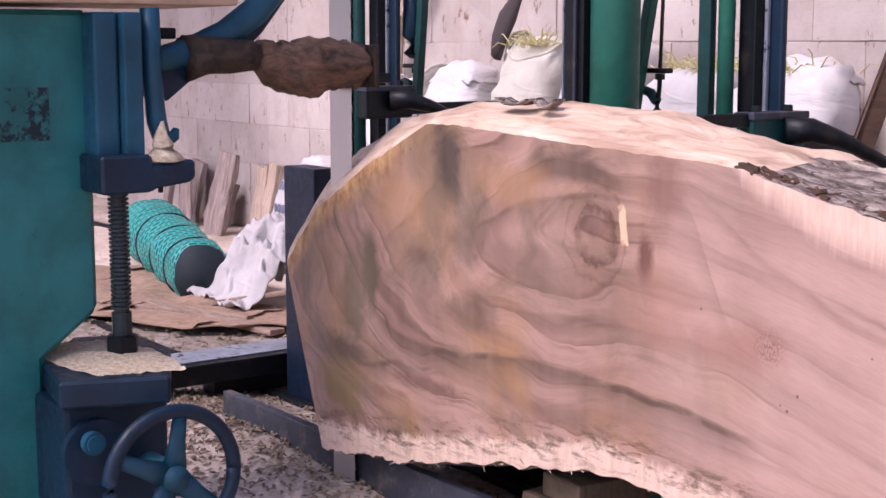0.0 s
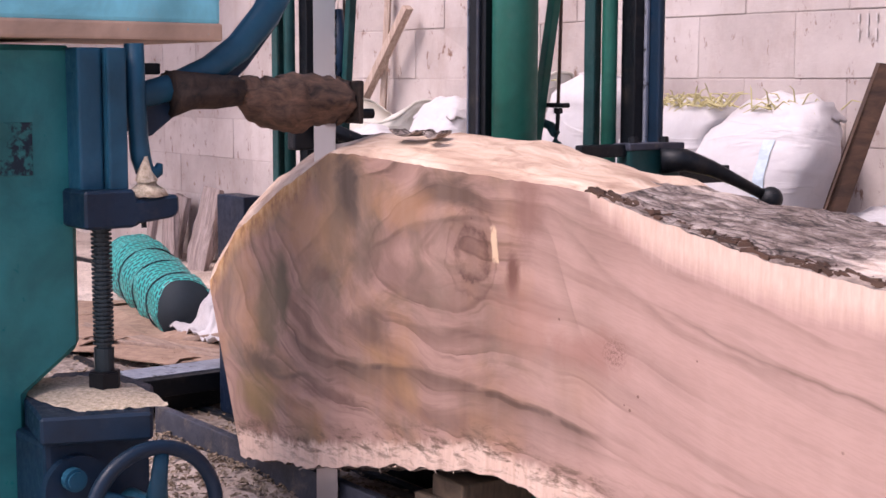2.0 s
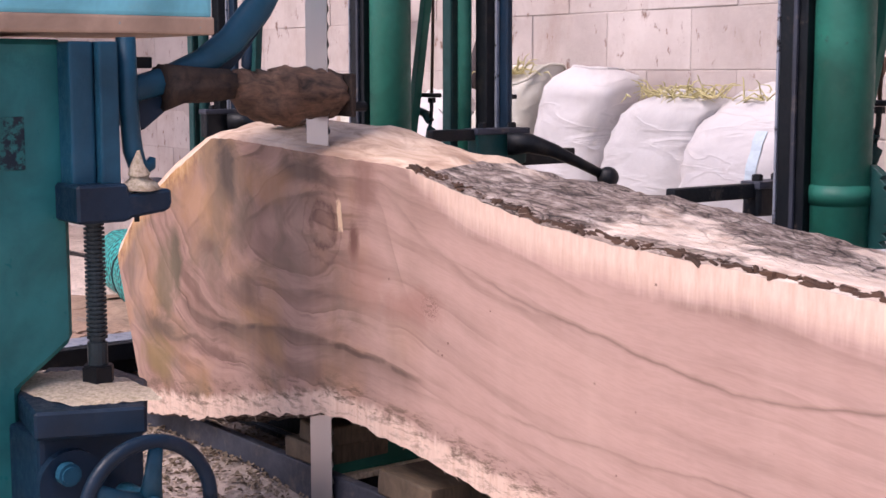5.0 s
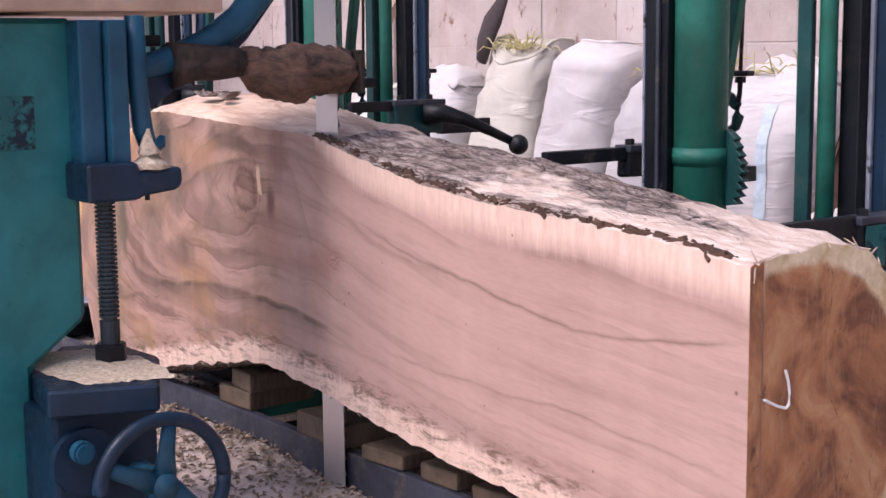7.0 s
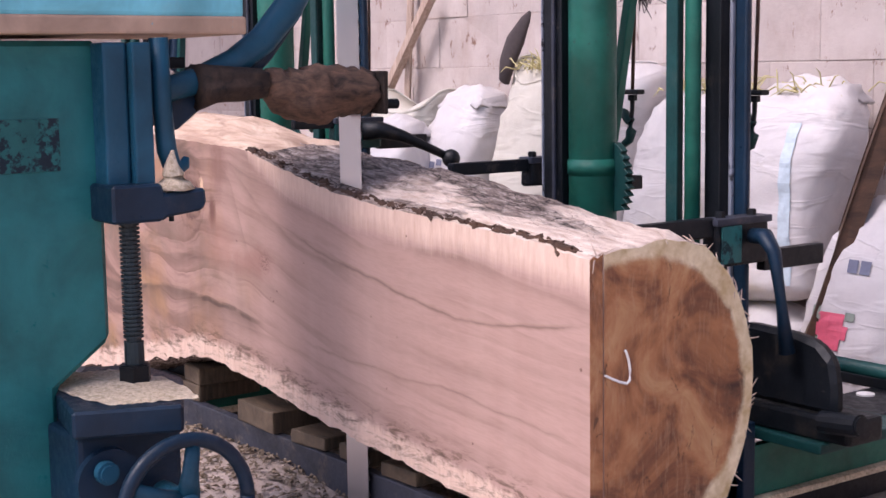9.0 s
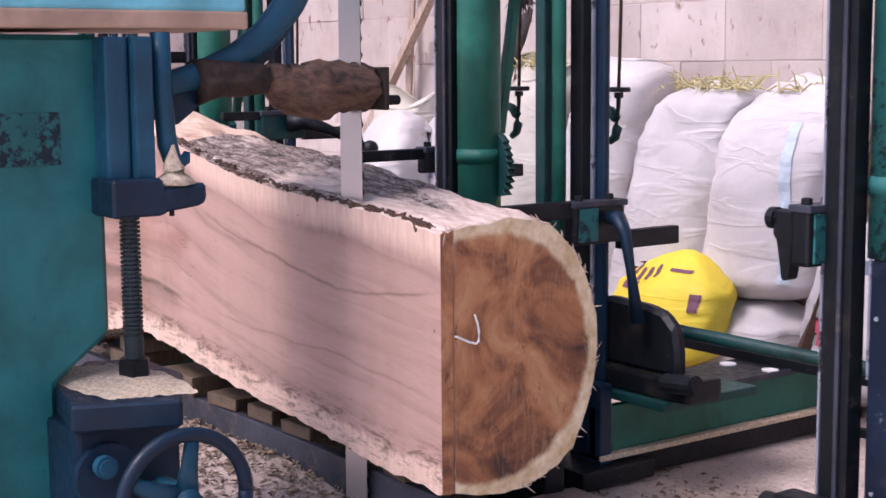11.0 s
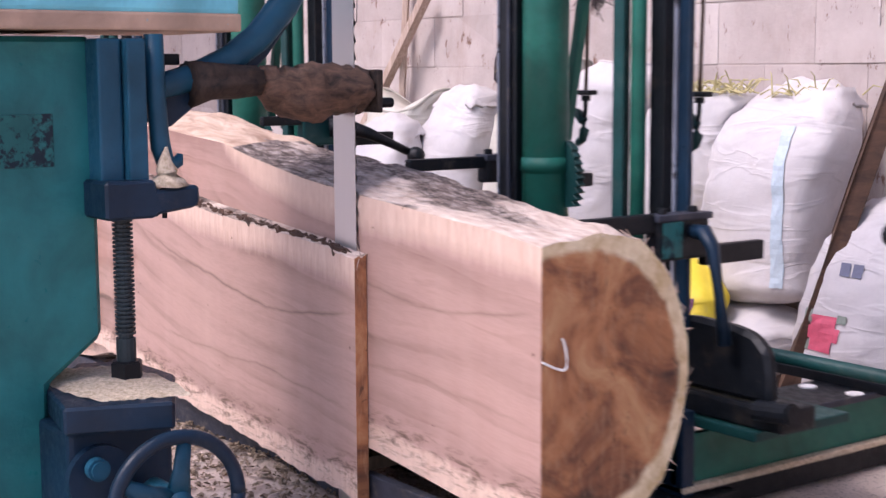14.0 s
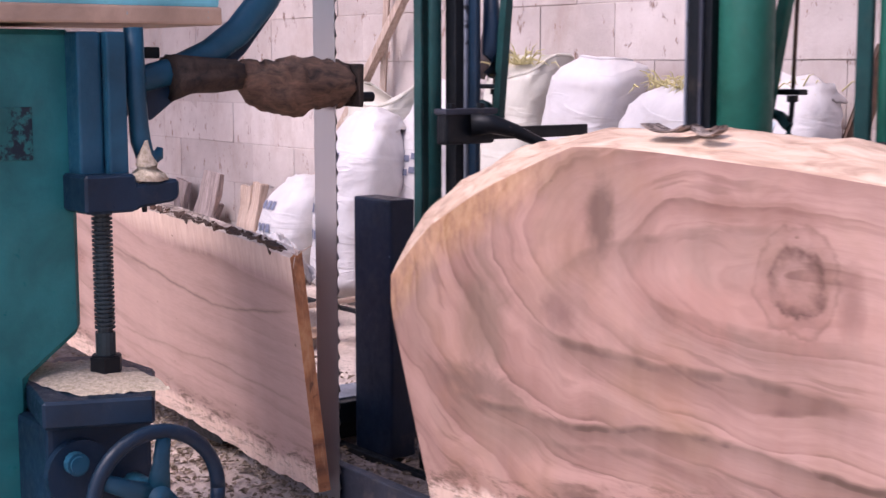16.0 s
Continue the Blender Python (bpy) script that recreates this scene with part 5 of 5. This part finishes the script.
# ---- along the wall ----
def sack(x, y, w, d, z0, z1, lean, material, label, seed, top="tied", twist=0.0, group="sacks along the wall"):
    bm = bmesh.new()
    nr, ns = 30, 36
    rings = []
    h = z1 - z0
    for i in range(nr + 1):
        s = i / nr
        if top == "tied":
            prof = min(1.0, (s / 0.10) ** 0.5) * (1.0 if s < 0.74 else 1 - 0.42 * ((s - 0.74) / 0.26) ** 1.6)
        elif top == "open":
            prof = min(1.0, (s / 0.10) ** 0.5) * (1.0 - 0.10 * s)
        elif top == "flat":
            prof = min(1.0, (s / 0.10) ** 0.5) * min(1.0, ((1.0 - s) / 0.07 + 0.25) ** 0.5)
        else:
            prof = min(1.0, (s / 0.2) ** 0.5) * min(1.0, ((1.0 - s) / 0.3 + 0.01) ** 0.5)
        prof *= 0.95 + 0.05 * math.sin(s * 5 + seed)
        ring = []
        for k in range(ns):
            a = k / ns * math.tau
            ca, sa = math.cos(a), math.sin(a)
            e = 0.72
            px = math.copysign(abs(ca) ** e, ca) * w / 2 * prof
            py = math.copysign(abs(sa) ** e, sa) * d / 2 * prof
            p = Vector((px * 5 + seed * 3.3, py * 5, s * h * 3.2))
            q = 1 + 0.10 * noise.fractal(p, 0.7, 2.1, 4) + 0.035 * noise.noise(Vector((a * 2.2 + seed, s * 26, seed))) * (2.6 if s > 0.78 else 0.8)
            ring.append(bm.verts.new((px * q + lean * s * s * 0.8 + lean * 0.2 * s, py * q + 0.10 * s * s, s * h + 0.02 * noise.noise(p * 1.3) + ((0.10 * abs(ca) ** 3 - 0.05) * s ** 5 if top == "open" else 0.0))))
        rings.append(ring)
    for a, b in zip(rings, rings[1:]):
        for k in range(ns):
            bm.faces.new((a[k], a[(k + 1) % ns], b[(k + 1) % ns], b[k]))
    bm.faces.new(rings[0][::-1])
    bm.faces.new(rings[-1])
    RIM = [[v.co.copy() for v in r] for r in rings[-1:]]
    o = part("sack", bm, material, smooth=True)
    o.matrix_basis = pose(x, y, z0, 0, 0, twist)
    if top in ("flat", "open"):
        rim = [v.copy() for v in RIM[-1]]
        part("hem", sweep(rim + [rim[0]], 0.006, 6), material, o, "stitched hem")
    if top == "tied":
        cap = bmesh.new()
        bmesh.ops.create_grid(cap, x_segments=22, y_segments=12, size=1)
        for v in cap.verts:
            q = Vector((v.co.x * 2.2, v.co.y * 2.2, seed * 2.7))
            ridge = 0.03 * abs(noise.fractal(q * 0.8, 0.9, 2.0, 3)) + 0.035 * (1 - v.co.x ** 2) * (1 - v.co.y ** 2)
            v.co = Vector((lean + v.co.x * w * 0.33 * (1 - 0.12 * v.co.y ** 2), 0.10 + v.co.y * d * 0.33, h - 0.012 - 0.05 * max(abs(v.co.x), abs(v.co.y)) ** 4 + ridge))
        bmesh.ops.solidify(cap, geom=cap.faces[:], thickness=0.01)
        part("sack_mouth", cap, material, o, "folded crumpled mouth", True)
    return tagged(o, label, "sack", group)


def print_on(owner, shapes, material, name="print", label="printed marks"):
    """Flat printed shapes that follow a sack's front. Shapes: (x, z, half width, half height), in the sack's space."""
    me = owner.data
    tree_bm = bmesh.new()
    tree_bm.from_mesh(me)
    from mathutils.bvhtree import BVHTree
    tree = BVHTree.FromBMesh(tree_bm)
    for x, z, hw, hh in shapes:
        bm = bmesh.new()
        n = max(5, int(max(hw, hh) / 0.008))
        rows = []
        for i in range(n + 1):
            row = []
            for j in range(n + 1):
                p = Vector((x - hw + 2 * hw * i / n, -2, z - hh + 2 * hh * j / n))
                hit = tree.ray_cast(p, Vector((0, 1, 0)))
                row.append(bm.verts.new((hit[0] if hit[0] else Vector((p.x, 0, p.z))) + Vector((0, -0.005, 0))))
            rows.append(row)
        for i in range(n):
            for j in range(n):
                bm.faces.new((rows[i][j], rows[i + 1][j], rows[i + 1][j + 1], rows[i][j + 1]))
        part(name, bm, material, owner, label)
    tree_bm.free()


s1 = sack(-1.86, 2.0, 0.47, 0.3, 0.0, 1.07, 0.14, SACK_CREAM, "tall cream woven sack, full, open mouth", 1, "open")
s2 = sack(-1.38, 1.96, 0.41, 0.3, 0.0, 1.09, 0.16, SACK_WHITE, "tall bright white woven sack leaning on its neighbour", 2, "flat")
s3 = sack(-0.98, 1.98, 0.5, 0.3, 0.0, 1.0, 0.22, SACK_GREY, "tall greyish woven sack, full and creased", 3, "flat")
s5 = sack(-0.49, 1.9, 0.50, 0.34, 0.0, 0.27, 0.0, SACK_GREY, "plump white sack lying under another sack", 5, "soft")
s4 = sack(-0.47, 1.98, 0.54, 0.32, 0.25, 1.0, 0.14, SACK_WHITE, "full white woven sack with a faint blue stripe", 4, "tied")
print_on(s4, [(0.19, 0.36, 0.02, 0.27)], STRIPE, "stripe", "faded blue stripe")
s6 = sack(0.10, 1.82, 0.46, 0.34, 0.0, 0.66, 0.10, SACK_WHITE, "white feed sack printed with a red rose", 6, "tied")
petals = [(-0.03 + 0.045 * math.cos(a), 0.26 + 0.04 * math.sin(a), 0.026, 0.02) for a in np.linspace(0, math.tau, 7)[:-1]]
print_on(s6, petals + [(-0.03, 0.26, 0.02, 0.018)], PINK_INK, "rose_print", "red rose print")
print_on(s6, [(-0.10, 0.22, 0.02, 0.015), (0.04, 0.31, 0.02, 0.012), (-0.09, 0.31, 0.016, 0.02)], LEAF_INK, "leaf_print", "grey leaf print")
print_on(s6, [(-0.11 + 0.038 * k, 0.14, 0.012, 0.026) for k in range(6)] + [(0.02, 0.46, 0.02, 0.02), (0.07, 0.46, 0.02, 0.02)], INK, "print_bar", "grey printed letters, unreadable")
s7 = sack(0.45, 2.0, 0.5, 0.34, 0.0, 0.98, 0.05, SACK_GREY, "tall grey-white woven sack", 7, "tied")
s8 = sack(-2.34, 1.98, 0.5, 0.34, 0.0, 0.97, 0.10, SACK_WHITE, "crumpled white woven sack with printed marks", 8, "tied")
print_on(s8, [(-0.10 + 0.05 * k, 0.62 + 0.012 * k, 0.02, 0.014) for k in range(5)] + [(-0.06 + 0.05 * k, 0.57 + 0.012 * k, 0.02, 0.014) for k in range(4)], INK, "print_bar", "grey printed bars")
s9 = sack(-2.84, 1.96, 0.56, 0.32, 0.0, 0.93, 0.16, SACK_CREAM, "tall pale cream woven sack, open at the top", 9, "open")
s10 = sack(-2.56, 1.72, 0.44, 0.3, 0.0, 0.84, 0.08, SACK_WHITE, "white woven sack printed with dark letters", 10, "tied")
print_on(s10, [(-0.12 + 0.045 * k, z, 0.017, 0.02) for z in (0.30, 0.42, 0.66) for k in range(5)], INK, "print_bar", "dark printed letters, unreadable")
s11 = sack(-3.27, 1.80, 0.40, 0.28, 0.0, 0.50, 0.06, SACK_WHITE, "white woven sack with dark print", 11, "tied")
print_on(s11, [(-0.05 + 0.045 * k, z, 0.017, 0.02) for z in (0.15, 0.27, 0.38) for k in range(3)], INK, "print_bar", "dark printed letters, unreadable")
ys = sack(-0.70, 1.72, 0.52, 0.26, 0.0, 0.42, 0.03, SACK_YELLOW, "small bright yellow sack with dark print", 12, "soft", group="")
print_on(ys, [(-0.15 + 0.036 * k, 0.345 + 0.010 * math.sin(k * 2), 0.008, 0.020) for k in range(5)] + [(0.10, 0.365, 0.05, 0.005)], BROWN_INK, "print_bar", "brown printed swirls")
print_on(ys, [(-0.10, 0.30, 0.04, 0.013), (0.215, 0.27, 0.02, 0.03)], BROWN_INK, "print_patch", "dark printed patch")

# dark cloth stuck between the sacks, straw on top
bm = sweep([(-1.93, 1.99, 1.02), (-1.90, 1.99, 1.10), (-1.86, 2.0, 1.19), (-1.815, 2.02, 1.275), (-1.80, 2.03, 1.31)], [0.028, 0.045, 0.04, 0.022, 0.006], 10, 0.6)
tagged(part("rag", rough_up(bm, 0.012, 20), DARK_CLOTH, smooth=True), "dark rag hanging on the sacks", "cloth")


def straw(x, y, z, n, spread, seed, label):
    rnd = random.Random(seed)
    bm = bmesh.new()
    for _ in range(n):
        p = Vector((x + rnd.gauss(0, spread), y + rnd.gauss(0, 0.03), z))
        d = Vector((rnd.gauss(0, 0.8), rnd.gauss(0, 0.4), rnd.uniform(0.1, 0.9))).normalized()
        ln = rnd.uniform(0.05, 0.13)
        m1 = p + d * ln * 0.6
        m2 = p + d * ln + Vector((rnd.uniform(-0.02, 0.02), 0, -0.03))
        sweep([p, m1, m2], [0.003, 0.0026, 0.001], 4, bm=bm)
    return tagged(part("straw", bm, STRAW), label, "straw", kind="stuff")


straw(-0.73, 2.0, 0.985, 120, 0.10, 3, "dry straw and weeds on top of the sacks")
straw(-1.72, 2.02, 1.07, 70, 0.06, 4, "dry straw poking out of a sack")
straw(-0.35, 2.02, 0.98, 40, 0.07, 6, "dry straw on a sack")

# leaning timber
tagged(part("timber", rough_up(beam((-3.77, 2.05, 0.0), (-2.71, 2.17, 1.42), 0.05, 0.035), 0.003, 12), PALE_WOOD), "pale sawn batten leaning on the block wall", "timber")
tagged(part("timber", rough_up(beam((-2.99, 2.16, 0.0), (-2.91, 2.22, 1.9), 0.03, 0.03), 0.003, 12), PALE_WOOD), "thin pale batten upright against the wall", "timber")
bm = beam((-0.07, 1.66, 0.0), (0.185, 1.90, 1.125), 0.085, 0.06)
bmesh.ops.subdivide_edges(bm, edges=bm.edges[:], cuts=2)
tagged(part("timber", rough_up(bm, 0.010, 9, 4), BROWN_WOOD), "dark brown split timber leaning on the sacks", "timber")
rnd2 = random.Random(21)
for x, y, w, h, tilt in ((-5.15, 2.12, 0.16, 0.34, 4), (-4.95, 2.0, 0.14, 0.28, -14), (-4.78, 2.1, 0.2, 0.24, 9), (-4.50, 1.95, 0.15, 0.44, 7), (-4.22, 2.08, 0.18, 0.36, -6), (-4.02, 2.0, 0.15, 0.40, 3), (-5.35, 2.05, 0.2, 0.27, -5), (-3.85, 2.1, 0.14, 0.3, 12)):
    bm = box(-w / 2, w / 2, -0.02, 0.02, 0, h + 0.06, 0.004)
    bmesh.ops.subdivide_edges(bm, edges=bm.edges[:], cuts=3, use_grid_fill=True)
    o = part("offcut", rough_up(bm, 0.018, 8, x), rnd2.choice([GREY_WOOD, GREY_WOOD, PALE_WOOD]))
    o.matrix_basis = pose(x, y, -0.03, -10, tilt, rnd2.uniform(-20, 20))
    tagged(o, "weathered offcut board leaning on the wall", "offcut", "leaning offcuts")


def bundle():
    a, b = Vector((-2.52, 0.88, 0.115)), Vector((-3.75, 1.22, 0.15))
    bm = bmesh.new()
    uvl = bm.loops.layers.uv.new("weave")
    nr, ns = 40, 40
    ax = (b - a).normalized()
    q = ax.to_track_quat("Z", "Y")
    rings = []
    for i in range(nr + 1):
        s = i / nr
        r = 0.118 + 0.035 * s + 0.008 * math.sin(s * 25)
        ring = []
        for k in range(ns):
            t = k / ns * math.tau
            rr = r * (1 + 0.10 * noise.fractal(Vector((math.cos(t) * 1.4, math.sin(t) * 1.4, s * 5)), 0.8, 2.1, 4) + 0.06 * abs(math.sin(2 * t)))
            ring.append(bm.verts.new(a.lerp(b, s) + q @ Vector((rr * math.cos(t), rr * math.sin(t), 0))))
        rings.append(ring)
    for i in range(nr):
        for k in range(ns):
            f = bm.faces.new((rings[i][k], rings[i][(k + 1) % ns], rings[i + 1][(k + 1) % ns], rings[i + 1][k]))
            for lp, (ii, kk) in zip(f.loops, ((i, k), (i, k + 1), (i + 1, k + 1), (i + 1, k))):
                lp[uvl].uv = (kk / ns * 0.86, ii / nr * 1.27)
    bm.faces.new(rings[0]).material_index = 1
    bm.faces.new(rings[-1]).material_index = 1
    low = min(v.co.z for v in bm.verts)
    o = part("net_roll", bm, [NET, NET_END], smooth=True)
    tagged(o, "rolled bundle wrapped in glossy teal netting on the floor", "netting bundle")
    for s in (0.12, 0.36, 0.62):
        c = a.lerp(b, s)
        r = 0.130 + 0.035 * s
        part("strap", sweep([c + q @ Vector((r * math.cos(t), r * math.sin(t), 0.015 * math.sin(3 * t))) for t in np.linspace(0, math.tau, 30)], 0.004, 6), NET_END, o, "dark tie round the bundle")


bundle()


def cloth():
    bm = bmesh.new()
    bmesh.ops.create_grid(bm, x_segments=72, y_segments=56, size=1)
    for v in bm.verts:
        x, y = v.co.x, v.co.y
        p = Vector((x * 1.6, y * 1.6, 4))
        h = 0.20 * max(0, 1 - (x - 0.35) ** 2 * 0.9 - (y - 0.3) ** 2 * 0.7)
        fold = 0.055 * (1 - 2.2 * abs(noise.fractal(p * 1.5, 0.8, 2.2, 4))) + 0.045 * abs(math.sin(6 * x + 3 * y + 6 * noise.noise(p)))
        v.co = Vector((-2.42 + x * 0.34 + 0.04 * noise.noise(p * 2), 1.06 + y * 0.24, 0.03 + max(0.0, 1.35 * h + fold * (0.4 + h * 3))))
    bmesh.ops.solidify(bm, geom=bm.faces[:], thickness=0.006)
    return tagged(part("cloth", bm, CLOTH, smooth=True), "crumpled white cloth heaped on scrap boards", "cloth")


cloth()
for p, q, w, h in (((-2.35, 0.80, 0.02), (-1.55, 1.25, 0.20), 0.05, 0.02), ((-3.4, 0.55, 0.01), (-1.7, 0.78, 0.012), 0.07, 0.02), ((-2.9, 0.35, 0.012), (-1.95, 0.80, 0.02), 0.04, 0.025)):
    tagged(part("scrap_board", rough_up(beam(p, q, w, h), 0.003, 15), SCRAP_WOOD), "pale scrap board lying on the floor", "board", "scrap boards")


def cardboard(x, y, w, d, turn, seed):
    """A torn, curled sheet on the floor."""
    bm = bmesh.new()
    bmesh.ops.create_grid(bm, x_segments=16, y_segments=12, size=1)
    for v in bm.verts:
        p = Vector((v.co.x * 1.4 + seed, v.co.y * 1.4, seed))
        ragged = 1 + 0.16 * noise.fractal(p * 1.8, 0.8, 2.1, 3)
        v.co = Vector((v.co.x * w / 2 * ragged, v.co.y * d / 2 * ragged, 0.012 + 0.03 * max(0.0, noise.noise(p)) + 0.035 * max(abs(v.co.x), abs(v.co.y)) ** 4 * max(0.0, noise.noise(p * 0.8 + Vector((3, 1, 0))))))
    bmesh.ops.solidify(bm, geom=bm.faces[:], thickness=0.004)
    o = part("cardboard", bm, CARD)
    o.matrix_basis = pose(x, y, 0.006, 0, 0, turn)
    tagged(o, "torn brown cardboard sheet trodden on the floor", "cardboard", "cardboard scraps")


for spec in ((-2.35, 0.62, 0.8, 0.5, 20, 1.0), (-3.0, 0.75, 0.9, 0.45, -12, 2.3), (-1.95, 0.85, 0.55, 0.42, 50, 3.7), (-2.75, 0.38, 0.6, 0.35, 8, 5.1), (-3.6, 0.6, 0.8, 0.5, 30, 6.6)):
    cardboard(*spec)


def litter():
    """Chips and bark crumbs on the floor round the blade."""
    rnd = random.Random(31)
    verts, faces = [], []
    for _ in range(5200):
        x, y = rnd.uniform(-2.6, 1.3), rnd.uniform(-0.45, 0.9)
        if rnd.random() < 0.4:
            x, y = rnd.gauss(-0.6, 0.5), rnd.gauss(0.0, 0.16)
        heap = 0.05 * math.exp(-((x + 0.55) / 0.7) ** 2 - ((y + 0.02) / 0.22) ** 2)
        z = -0.008 + heap + 0.012 * noise.fractal(Vector((x * 4, y * 4, 0)), 0.8, 2.1, 4)
        r, a = rnd.uniform(0.004, 0.016), rnd.uniform(0, math.tau)
        t = rnd.uniform(-0.008, 0.012)
        c, s = math.cos(a) * r, math.sin(a) * r
        k = len(verts)
        verts += [(x - c, y - s, z), (x + s * 0.5, y - c * 0.5, z + abs(t)), (x + c, y + s, z + 0.004), (x - s * 0.5, y + c * 0.5, z + 0.006 + abs(t) * 0.5)]
        faces += [(k, k + 1, k + 2), (k, k + 2, k + 3), (k, k + 3, k + 1), (k + 1, k + 3, k + 2)]
    me = bpy.data.meshes.new("wood_chips")
    me.from_pydata(verts, [], faces)
    me.materials.append(CHIP)
    tagged(new("wood_chips", me), "dark bark crumbs and wood chips on the floor", "wood chips", kind="stuff")


litter()
back_wall()
bars = thing("wall_marking", "faint pale painted marks on the block wall", "wall marking")
for k in range(6):
    x, z = -0.19 + 0.036 * (k % 3), 1.275 - 0.05 * (k // 3)
    part("mark", box(x, x + 0.008, WALL_Y - 0.0065, WALL_Y - 0.0035, z - 0.012 * (k % 2), z + 0.026, 0), FAINT, bars)


# ---- what moves ----
RUN = [(0.0, 0.0), (0.5, -0.07), (1.0, -0.162), (1.5, -0.252), (2.0, -0.323), (2.5, -0.41), (3.0, -0.494), (3.5, -0.573), (4.0, -0.648),
       (6.5, -1.199), (7.0, -1.283), (7.5, -1.404), (8.0, -1.516), (8.5, -1.626), (11.0, -2.212), (11.5, -2.367), (12.0, -2.482), (12.5, -2.523),
       (13.0, -2.541), (13.5, -2.375), (14.0, -1.894), (14.5, -1.222), (15.0, -0.535), (15.5, 0.067), (16.0, 0.474)]
SLAB_REST = [(12.6, -2.526, 0.0, 0.0), (12.75, -2.528, -0.080, 0.0), (14.3, -2.528, -0.080, 0.0), (14.6, -2.535, -0.080, -1.0), (15.0, -2.55, -0.080, 3.5), (15.5, -2.565, -0.080, 7.0), (16.0, -2.565, -0.080, 7.0)]


def motions():
    walk(carriage, [(t, pose(s, 0, 0)) for t, s in RUN])
    walk(log, [(t, pose(s, 0, 0)) for t, s in RUN])
    for o, x, y, z, turn in BLOCKS:
        walk(o, [(t, pose(x + s, y, z, 0, 0, turn)) for t, s in RUN])
    # the slab rides with the log until the cut is through, drops, then leans outwards
    lean = lambda s, z, a: pose(s, -0.02 - 0.004 * max(0, a), z + 0.13) @ pose(0, 0, 0, a, 0, 0) @ pose(0, 0.02, -0.13)
    walk(slab, [(t, pose(s, 0, 0)) for t, s in RUN if t <= 12.5] + [(t, lean(s, z, a)) for t, s, z, a in SLAB_REST])


motions()
